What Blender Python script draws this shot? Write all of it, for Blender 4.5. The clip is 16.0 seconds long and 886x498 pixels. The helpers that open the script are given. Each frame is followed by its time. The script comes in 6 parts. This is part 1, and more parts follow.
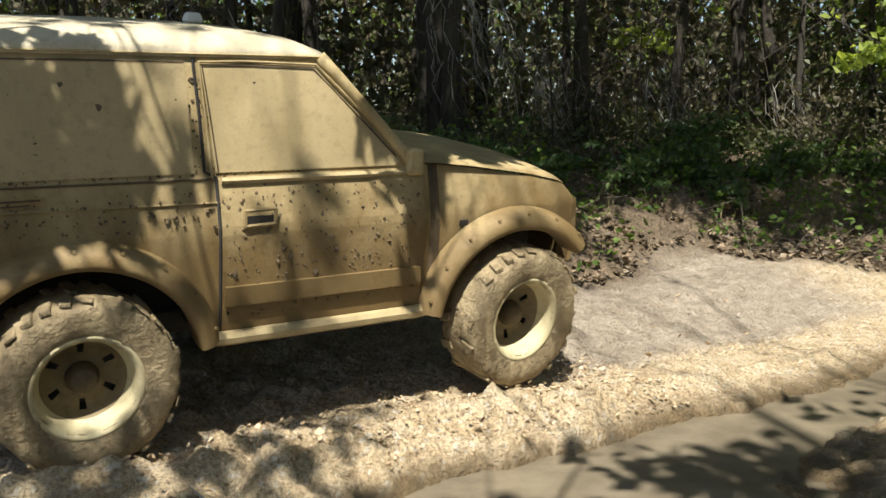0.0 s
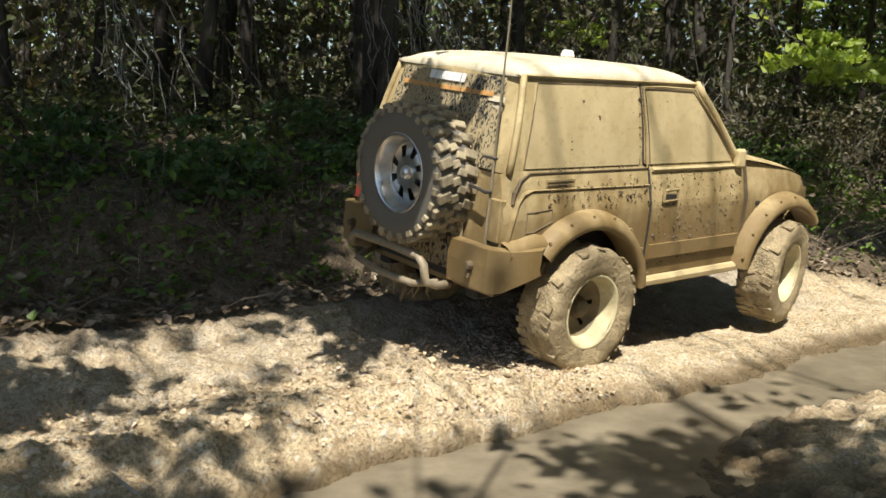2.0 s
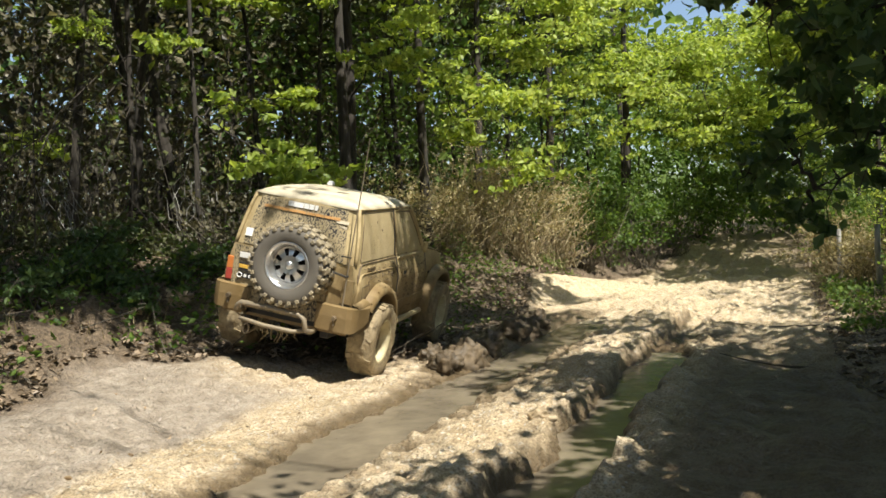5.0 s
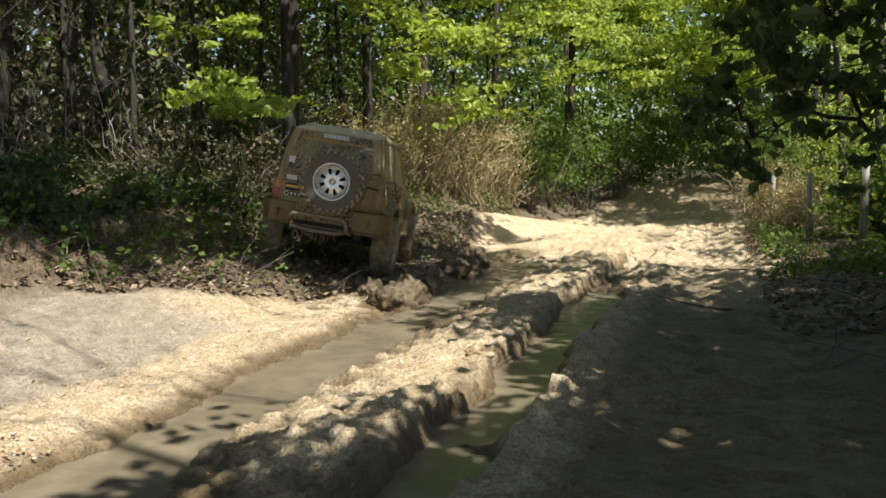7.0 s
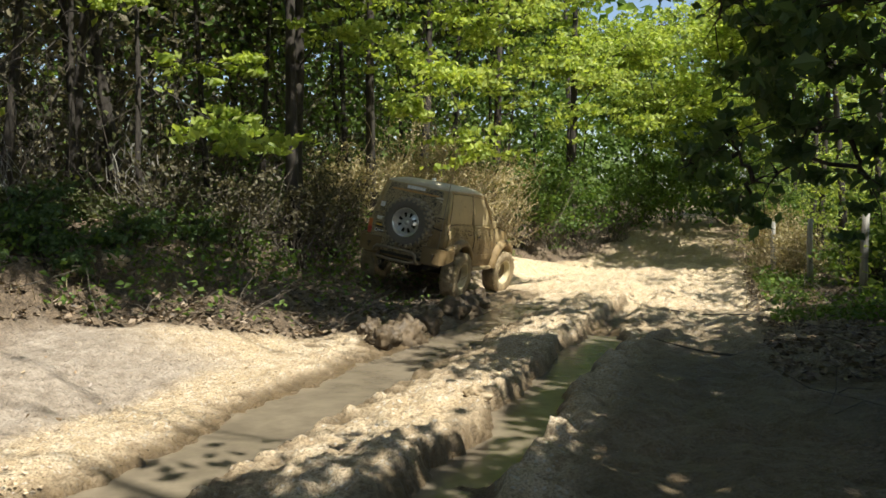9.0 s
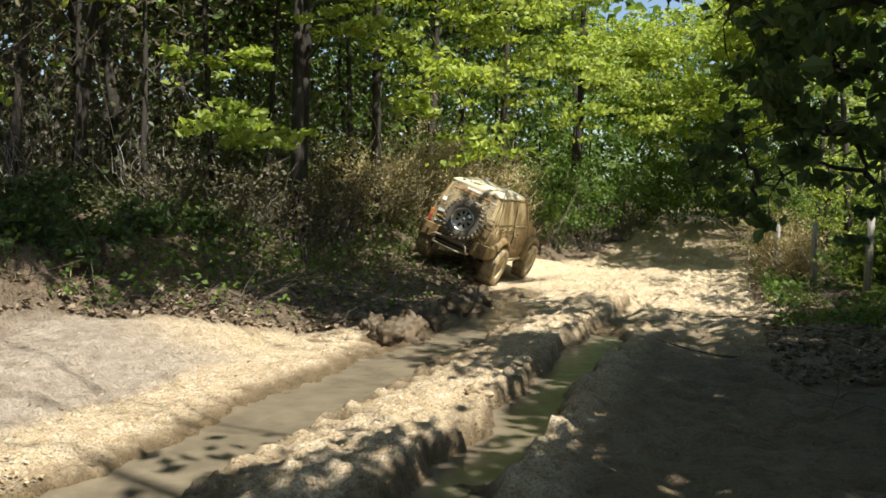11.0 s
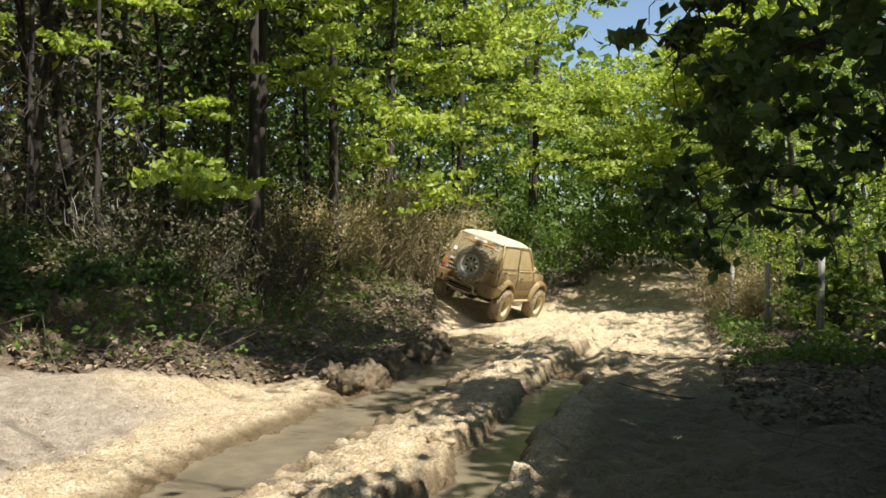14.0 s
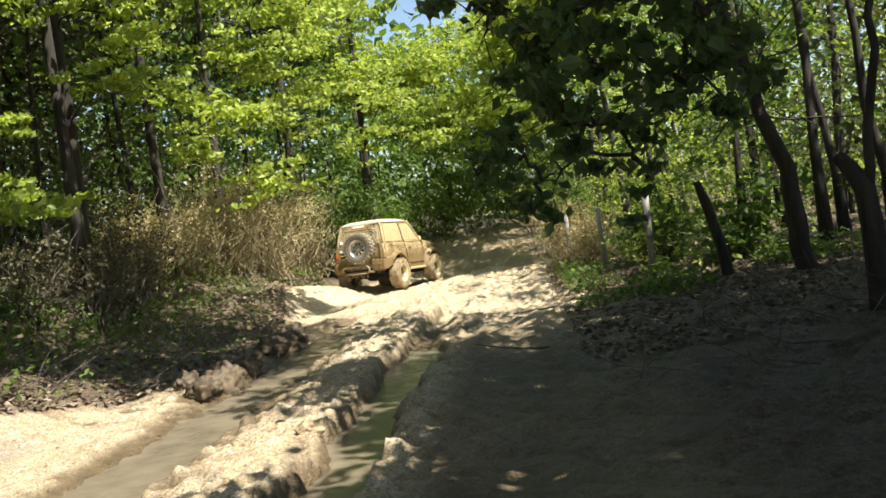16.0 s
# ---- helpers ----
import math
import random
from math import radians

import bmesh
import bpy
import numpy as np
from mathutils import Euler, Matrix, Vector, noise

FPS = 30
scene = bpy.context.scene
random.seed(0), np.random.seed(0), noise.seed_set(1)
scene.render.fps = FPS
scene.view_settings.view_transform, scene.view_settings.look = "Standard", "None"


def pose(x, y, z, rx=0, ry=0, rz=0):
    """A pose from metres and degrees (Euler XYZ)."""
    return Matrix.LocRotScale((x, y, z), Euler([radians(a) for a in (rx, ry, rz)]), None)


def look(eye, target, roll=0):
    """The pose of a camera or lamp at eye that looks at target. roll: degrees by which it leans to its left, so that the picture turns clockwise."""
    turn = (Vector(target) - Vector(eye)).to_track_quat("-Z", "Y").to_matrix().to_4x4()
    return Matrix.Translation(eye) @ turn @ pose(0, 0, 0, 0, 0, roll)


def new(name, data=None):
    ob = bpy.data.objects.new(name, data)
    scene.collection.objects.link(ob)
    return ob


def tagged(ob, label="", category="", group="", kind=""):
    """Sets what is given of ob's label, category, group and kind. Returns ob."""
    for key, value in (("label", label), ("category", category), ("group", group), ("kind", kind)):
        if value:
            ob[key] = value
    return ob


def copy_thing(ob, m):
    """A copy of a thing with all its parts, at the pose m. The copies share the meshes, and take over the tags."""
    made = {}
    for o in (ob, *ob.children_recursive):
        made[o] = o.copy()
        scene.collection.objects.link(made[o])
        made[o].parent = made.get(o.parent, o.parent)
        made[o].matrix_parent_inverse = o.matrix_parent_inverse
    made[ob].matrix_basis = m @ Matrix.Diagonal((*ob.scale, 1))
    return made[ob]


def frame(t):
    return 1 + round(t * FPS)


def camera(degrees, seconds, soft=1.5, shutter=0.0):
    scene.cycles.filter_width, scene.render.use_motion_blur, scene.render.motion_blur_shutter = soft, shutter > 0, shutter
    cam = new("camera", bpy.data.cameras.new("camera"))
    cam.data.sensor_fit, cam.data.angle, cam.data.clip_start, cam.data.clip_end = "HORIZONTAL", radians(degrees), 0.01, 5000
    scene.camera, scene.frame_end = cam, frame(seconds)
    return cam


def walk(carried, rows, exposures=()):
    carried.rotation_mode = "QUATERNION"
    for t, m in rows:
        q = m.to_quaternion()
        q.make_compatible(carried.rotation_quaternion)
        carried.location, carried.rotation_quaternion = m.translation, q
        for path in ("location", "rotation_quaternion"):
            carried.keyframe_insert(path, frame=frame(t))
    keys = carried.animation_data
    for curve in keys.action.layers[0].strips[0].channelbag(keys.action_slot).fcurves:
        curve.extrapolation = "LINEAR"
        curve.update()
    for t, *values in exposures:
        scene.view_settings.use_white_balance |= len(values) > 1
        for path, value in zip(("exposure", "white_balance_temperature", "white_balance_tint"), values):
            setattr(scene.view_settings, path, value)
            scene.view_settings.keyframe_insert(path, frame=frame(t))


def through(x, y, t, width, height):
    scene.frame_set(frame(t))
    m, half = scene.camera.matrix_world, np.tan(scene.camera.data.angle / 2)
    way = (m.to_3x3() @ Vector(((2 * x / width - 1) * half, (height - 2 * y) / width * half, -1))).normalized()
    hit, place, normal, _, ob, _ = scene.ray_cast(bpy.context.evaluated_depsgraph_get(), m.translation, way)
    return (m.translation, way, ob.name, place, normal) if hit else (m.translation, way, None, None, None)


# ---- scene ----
EYE = 1.5
cam = camera(52.0, 16.0, soft=1.6, shutter=0.0)
CAMERA = [
    (0.0, -0.0, -6.89, -0.43), (0.5, -2.71, -7.43, 0.49), (1.0, -4.32, -7.4, 1.93), (1.5, -4.02, -7.7, 1.89),
    (2.0, -4.29, -7.65, 1.34), (2.5, -4.03, -6.92, 1.06), (3.0, -5.39, -5.2, 0.1), (3.5, -15.1, -1.7, -1.73),
    (4.0, -26.34, -0.06, -1.77), (4.5, -32.57, -0.96, -1.85), (5.0, -36.1, -1.3, -2.77), (7.5, -39.74, -5.8, -0.92),
    (8.0, -38.36, -5.42, -1.37), (8.5, -37.63, -4.23, 0.04), (9.0, -39.67, -2.89, -0.11), (11.5, -39.5, -3.23, 1.32),
    (12.0, -39.82, -3.36, 1.9), (12.5, -39.53, -3.54, 1.77), (13.0, -40.0, -3.63, 2.29), (13.5, -41.23, -2.36, 0.03),
    (14.0, -42.01, -0.11, -0.02), (14.5, -45.08, 2.64, -2.96), (15.0, -52.88, 1.98, -10.67), (15.5, -55.32, -0.36, -9.85),
    (16.0, -51.77, -2.14, -8.11)]
walk(cam, [(t, pose(0, 0, EYE, 90 + pitch, 0, yaw) @ pose(0, 0, 0, 0, 0, roll)) for t, yaw, pitch, roll in CAMERA],
     [(0.0, 0.9), (14.3, 0.92), (15.2, 1.1), (16.0, 1.25)])

# ---- light ----
TO_SUN = Vector((-0.02, -0.61, 1.0)).normalized()
world = bpy.data.worlds.new("sky")
scene.world = world
world.use_nodes = True
wn = world.node_tree
sky = wn.nodes.new("ShaderNodeTexSky")
sky.sky_type, sky.sun_disc = "NISHITA", False
sky.sun_elevation = math.asin(TO_SUN.z)
sky.sun_rotation = math.atan2(TO_SUN.x, TO_SUN.y)
wn.links.new(sky.outputs[0], wn.nodes["Background"].inputs[0])
wn.nodes["Background"].inputs[1].default_value = 0.082
sun = new("sun", bpy.data.lights.new("sun", "SUN"))
sun.data.energy, sun.data.angle, sun.data.color = 5.0, radians(0.6), (1.0, 0.955, 0.865)
sun.matrix_world = look((0, 0, 30), Vector((0, 0, 30)) - TO_SUN)

# ---- materials ----
class Nodes:
    """A short way to write node materials."""

    def __init__(self, name):
        self.mat = bpy.data.materials.new(name)
        self.mat.use_nodes = True
        self.tree = self.mat.node_tree
        self.bsdf = self.tree.nodes["Principled BSDF"]
        self.out = self.tree.nodes["Material Output"]
        self.coord = self.tree.nodes.new("ShaderNodeTexCoord").outputs["Object"]

    def node(self, kind, **values):
        n = self.tree.nodes.new(kind)
        for key, value in values.items():
            n.inputs[key].default_value = value
        return n

    def link(self, a, b):
        self.tree.links.new(a, b)

    def noise(self, scale, detail=4.0, rough=0.6, stretch=(1, 1, 1), warp=0.0):
        m = self.node("ShaderNodeMapping", Scale=stretch)
        self.link(self.coord, m.inputs[0])
        n = self.node("ShaderNodeTexNoise", Scale=scale, Detail=detail, Roughness=rough, Distortion=warp)
        self.link(m.outputs[0], n.inputs["Vector"])
        return n.outputs["Fac"]

    def cells(self, scale, output="Distance"):
        n = self.node("ShaderNodeTexVoronoi", Scale=scale)
        self.link(self.coord, n.inputs["Vector"])
        return n.outputs[output]

    def ramp(self, fac, *stops):
        r = self.tree.nodes.new("ShaderNodeValToRGB")
        e = r.color_ramp.elements
        while len(e) < len(stops):
            e.new(0.5)
        for k, (place, colour) in zip(e, stops):
            k.position = place
            k.color = (*colour, 1) if isinstance(colour, tuple) else (colour, colour, colour, 1)
        self.link(fac, r.inputs[0])
        return r.outputs[0]

    def mix(self, fac, a, b, how="MIX"):
        m = self.tree.nodes.new("ShaderNodeMix")
        m.data_type, m.blend_type = "RGBA", how
        for value, place in ((fac, 0), (a, 6), (b, 7)):
            if isinstance(value, (int, float)):
                m.inputs[place].default_value = value if place == 0 else (value, value, value, 1)
            elif isinstance(value, tuple):
                m.inputs[place].default_value = (*value, 1)
            else:
                self.link(value, m.inputs[place])
        return m.outputs[2]

    def scaled(self, value, k):
        m = self.tree.nodes.new("ShaderNodeMath")
        m.operation = "MULTIPLY"
        self.link(value, m.inputs[0])
        m.inputs[1].default_value = k
        return m.outputs[0]

    def attribute(self, name):
        a = self.tree.nodes.new("ShaderNodeAttribute")
        a.attribute_name = name
        s = self.tree.nodes.new("ShaderNodeSeparateColor")
        self.link(a.outputs["Color"], s.inputs[0])
        return s.outputs

    def set(self, colour=None, rough=None, metal=None, bumps=(), strength=0.5):
        for value, key in ((colour, "Base Color"), (rough, "Roughness"), (metal, "Metallic")):
            if value is None:
                continue
            if isinstance(value, (int, float)):
                self.bsdf.inputs[key].default_value = value
            elif isinstance(value, tuple):
                self.bsdf.inputs[key].default_value = (*value, 1)
            else:
                self.link(value, self.bsdf.inputs[key])
        last = None
        for height, distance in bumps:
            b = self.node("ShaderNodeBump", Strength=strength, Distance=distance)
            self.link(height, b.inputs["Height"])
            if last:
                self.link(last, b.inputs["Normal"])
            last = b.outputs[0]
        if last:
            self.link(last, self.bsdf.inputs["Normal"])
        return self.mat


def soil_material():
    n = Nodes("rutted_soil")
    zone = n.attribute("zones")
    big, mid, fine = n.noise(0.9, 5), n.noise(7, 6, 0.65), n.noise(60, 5, 0.7)
    # tone varies; the ramp's dark end also paints shade into the crust's crevices
    dry = n.ramp(mid, (0.25, (0.38, 0.27, 0.15)), (0.45, (0.66, 0.515, 0.32)), (0.68, (0.82, 0.69, 0.49)))
    dry = n.mix(n.ramp(big, (0.45, 0.0), (0.68, 0.6)), dry, (0.55, 0.42, 0.24))
    dry = n.mix(n.ramp(n.noise(21, 4, 0.6), (0.56, 0.0), (0.66, 0.6)), dry, (0.26, 0.175, 0.10))
    dry = n.mix(n.ramp(n.noise(70, 3, 0.6), (0.54, 0.0), (0.61, 0.6)), dry, (0.26, 0.18, 0.10))
    dry = n.mix(n.ramp(n.noise(11, 5, 0.75), (0.35, 0.5), (0.41, 0.0)), dry, (0.27, 0.19, 0.105))
    grit = n.ramp(fine, (0.35, 0.5), (0.54, 1.0))
    dry = n.mix(n.ramp(n.cells(48, "Color"), (0.80, 0.0), (0.84, 0.7)), dry, (0.74, 0.68, 0.56))
    dry = n.mix(n.ramp(n.cells(29, "Color"), (0.08, 0.45), (0.12, 0.0)), dry, (0.24, 0.17, 0.09))
    dry = n.mix(0.75, dry, grit, "MULTIPLY")
    grey = n.ramp(mid, (0.3, (0.21, 0.175, 0.135)), (0.7, (0.46, 0.395, 0.32)))
    grey = n.mix(0.6, grey, grit, "MULTIPLY")
    # dark brown for wet mud; build_ground also lays it where shade falls
    wet_shade = n.ramp(mid, (0.3, (0.10, 0.07, 0.035)), (0.7, (0.20, 0.14, 0.07)))
    flakes = n.cells(26, "Color")
    litter = n.ramp(fine, (0.3, (0.04, 0.029, 0.018)), (0.52, (0.15, 0.108, 0.066)), (0.72, (0.36, 0.275, 0.18)))
    litter = n.mix(0.35, litter, n.ramp(flakes, (0.2, (0.04, 0.03, 0.02)), (0.9, (0.30, 0.22, 0.14))))
    colour = n.mix(zone[2], dry, grey)
    colour = n.mix(zone[1], colour, wet_shade)
    colour = n.mix(zone[0], colour, litter)
    rough = n.mix(zone[1], 0.95, 0.45)
    crumbs = n.cells(34)
    return n.set(colour, rough, 0.0, ((mid, 0.05), (crumbs, 0.02), (fine, 0.03)), 0.85)


def water_material():
    n = Nodes("muddy_water")
    film = n.ramp(n.noise(3.0, 5, 0.6), (0.35, (0.135, 0.112, 0.078)), (0.7, (0.215, 0.18, 0.125)))
    n.bsdf.inputs["IOR"].default_value = 1.25
    return n.set(film, 0.2, 0.0, ((n.noise(9, 3), 0.006),), 0.5)


def mud_material(name, light=(0.52, 0.42, 0.25), dark=(0.33, 0.25, 0.13), lumps=0.006, scale=1.0, low_mud_shade=None):
    """Dried mud that coats paint, glass or rubber."""
    n = Nodes(name)
    run = n.noise(5 * scale, 5, 0.6, (1, 1, 0.45), 0.4)
    mid, fine = n.noise(22 * scale, 5, 0.65), n.noise(150, 4, 0.7)
    colour = n.ramp(run, (0.3, dark), (0.62, light))
    colour = n.mix(n.ramp(mid, (0.52, 0.0), (0.72, 0.55)), colour, tuple(c * 0.72 for c in dark))
    if low_mud_shade:
        # browner mud low down; the darkening also stands for the flank's own shade
        height = n.tree.nodes.new("ShaderNodeSeparateXYZ")
        n.link(n.coord, height.inputs[0])
        add = n.tree.nodes.new("ShaderNodeMath")
        add.operation = "MULTIPLY_ADD"
        n.link(run, add.inputs[0])
        add.inputs[1].default_value = 0.7
        n.link(height.outputs[2], add.inputs[2])
        colour = n.mix(n.ramp(n.scaled(add.outputs[0], 0.5), (0.60, 0.85), (0.86, 0.0)), colour, low_mud_shade)
    colour = n.mix(0.35, colour, n.ramp(fine, (0.3, 0.55), (0.65, 1.0)), "MULTIPLY")
    return n.set(colour, n.ramp(run, (0.3, 0.5), (0.7, 0.85)), 0.0, ((mid, lumps), (fine, 0.002)), 0.6)


def rear_glass_material():
    n = Nodes("spattered_glass")
    spots = n.noise(75, 4, 0.7, (1, 1, 0.55))
    veil = n.noise(4, 4, 0.6)
    mud = n.ramp(n.mix(0.3, spots, veil), (0.435, 0.0), (0.505, 1.0))
    colour = n.mix(mud, (0.025, 0.026, 0.028), (0.34, 0.27, 0.15))
    return n.set(colour, n.mix(mud, 0.12, 0.85), 0.0, ((mud, 0.002),), 0.5)


def plain_material(name, colour, rough=0.5, metal=0.0, wear=0.25, scale=30):
    n = Nodes(name)
    grain = n.noise(scale, 5, 0.65)
    tint = n.mix(n.ramp(grain, (0.35, 0.0), (0.7, wear)), colour, tuple(min(1.0, c * 0.45 + 0.05) for c in colour))
    return n.set(tint, rough, metal, ((grain, 0.002),), 0.3)


def bark_material(name, dark, light):
    n = Nodes(name)
    ridges, moss = n.noise(9, 6, 0.7, (1, 1, 0.16), 0.6), n.noise(2.2, 4)
    colour = n.ramp(ridges, (0.3, dark), (0.68, light))
    colour = n.mix(n.ramp(moss, (0.55, 0.0), (0.8, 0.4)), colour, (0.07, 0.075, 0.045))
    return n.set(colour, 0.95, 0.0, ((ridges, 0.03),), 0.9)


def leaf_material(name, dark, light, through=0.35):
    """Leaves vary from island to island, and let a part of the light through."""
    n = Nodes(name)
    geo = n.tree.nodes.new("ShaderNodeNewGeometry")
    info = n.tree.nodes.new("ShaderNodeObjectInfo")
    colour = n.ramp(geo.outputs["Random Per Island"], (0.0, dark), (1.0, light))
    colour = n.mix(n.ramp(info.outputs["Random"], (0.0, 0.0), (1.0, 0.3)), colour, dark)
    n.set(colour, 0.5)
    n.bsdf.inputs["Specular IOR Level"].default_value = 0.4
    glow = n.tree.nodes.new("ShaderNodeBsdfTranslucent")
    n.link(n.mix(1.0, colour, (1.45, 1.42, 0.78), "MULTIPLY"), glow.inputs[0])
    both = n.node("ShaderNodeMixShader", Fac=through)
    n.link(n.bsdf.outputs[0], both.inputs[1])
    n.link(glow.outputs[0], both.inputs[2])
    n.link(both.outputs[0], n.out.inputs[0])
    return n.mat


SOIL, WATER = soil_material(), water_material()
def chip_material():
    """Chips differ from one to the next: cream, tan, grey or brown."""
    n = Nodes("mud_chips")
    geo = n.tree.nodes.new("ShaderNodeNewGeometry")
    colour = n.ramp(geo.outputs["Random Per Island"], (0.0, (0.26, 0.18, 0.10)), (0.35, (0.46, 0.34, 0.21)), (0.6, (0.56, 0.43, 0.27)), (0.85, (0.62, 0.50, 0.34)), (1.0, (0.42, 0.36, 0.31)))
    grain = n.noise(90, 4, 0.65)
    return n.set(n.mix(0.4, colour, n.ramp(grain, (0.3, 0.6), (0.6, 1.0)), "MULTIPLY"), 0.92, 0.0, ((grain, 0.003),), 0.5)


CHIP = chip_material()
CLOD = mud_material("clod_mud", (0.56, 0.45, 0.29), (0.36, 0.26, 0.14), 0.01)
MUD_PAINT = mud_material("mud_on_paint", (0.50, 0.395, 0.205), (0.33, 0.245, 0.112), low_mud_shade=(0.16, 0.10, 0.034))
MUD_GLASS = mud_material("mud_on_glass", (0.48, 0.38, 0.205), (0.41, 0.32, 0.165), 0.002)
# paler than the flanks: dust, with the sun's glare put into the colour
MUD_ROOF = mud_material("dusty_glare_roof", (0.62, 0.55, 0.40), (0.50, 0.43, 0.29), 0.002)
MUD_TYRE = mud_material("mud_on_rubber", (0.40, 0.315, 0.18), (0.13, 0.092, 0.046), 0.04, 1.6)
MUD_RIM = mud_material("mud_on_rim", (0.60, 0.53, 0.33), (0.42, 0.35, 0.19), 0.004)
# wet mud, made darker so that the colour holds shade as well
MUD_DARK = mud_material("wet_shade_mud", (0.15, 0.108, 0.06), (0.05, 0.037, 0.021), 0.012)
REAR_GLASS = rear_glass_material()
RUBBER = plain_material("dusty_rubber", (0.13, 0.115, 0.09), 0.85, 0.0, 0.5)
LUG = mud_material("dusty_lugs", (0.36, 0.30, 0.19), (0.12, 0.10, 0.066), 0.006, 1.6)
ALLOY = plain_material("scuffed_alloy", (0.72, 0.71, 0.68), 0.28, 0.9, 0.5)
# rim mud, its colour darkened for the shade inside the dish
MUD_DISH = mud_material("shaded_rim_mud", (0.24, 0.185, 0.095), (0.12, 0.085, 0.04), 0.006)
BLACK = plain_material("black_underside", (0.02, 0.018, 0.015), 0.8)
AMBER = plain_material("amber_lens", (0.60, 0.20, 0.05), 0.3)
RED = plain_material("red_lens", (0.40, 0.06, 0.04), 0.3)
WHITE = plain_material("white_sticker", (0.75, 0.74, 0.70), 0.6)
ORANGE = plain_material("orange_sticker", (0.56, 0.29, 0.085), 0.7, 0.0, 0.7, 60)
YELLOW = plain_material("yellow_plate", (0.66, 0.40, 0.06), 0.5)
STEEL = plain_material("muddy_steel", (0.27, 0.215, 0.135), 0.6, 0.15, 0.8)
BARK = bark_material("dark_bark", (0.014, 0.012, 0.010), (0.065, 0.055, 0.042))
BARK_PALE = bark_material("pale_bark", (0.07, 0.06, 0.05), (0.26, 0.23, 0.18))
TWIG = bark_material("dead_twigs", (0.04, 0.034, 0.026), (0.16, 0.135, 0.10))
STRAW = bark_material("straw_twigs", (0.17, 0.135, 0.075), (0.46, 0.38, 0.22))
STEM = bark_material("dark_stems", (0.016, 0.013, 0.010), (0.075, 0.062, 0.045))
POST = bark_material("weathered_post", (0.12, 0.115, 0.10), (0.40, 0.385, 0.34))
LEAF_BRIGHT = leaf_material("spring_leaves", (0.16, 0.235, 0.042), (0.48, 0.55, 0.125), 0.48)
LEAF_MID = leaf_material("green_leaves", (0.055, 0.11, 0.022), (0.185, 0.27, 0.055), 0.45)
# shaded copies of the greens: shade is put into these two colours
LEAF_SHADE = leaf_material("shade_leaves", (0.036, 0.046, 0.017), (0.105, 0.118, 0.042), 0.3)
LEAF_HALF_SHADE = leaf_material("half_shade_leaves", (0.05, 0.09, 0.036), (0.13, 0.20, 0.07), 0.4)
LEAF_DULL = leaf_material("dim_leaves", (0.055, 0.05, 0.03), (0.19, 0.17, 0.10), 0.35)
LEAF_DRY = leaf_material("dry_leaves", (0.22, 0.18, 0.085), (0.50, 0.43, 0.24), 0.3)
LEAF_LITTER = leaf_material("fallen_leaves", (0.05, 0.035, 0.02), (0.33, 0.25, 0.165), 0.05)

# ---- building tools ----
TURN = radians(33)
ALONG, ACROSS = np.array([math.cos(TURN), math.sin(TURN)]), np.array([-math.sin(TURN), math.cos(TURN)])


def place(s, d):
    """World x, y of a point s metres along the track and d metres to its left."""
    return s * ALONG[0] + d * ACROSS[0], s * ALONG[1] + d * ACROSS[1]


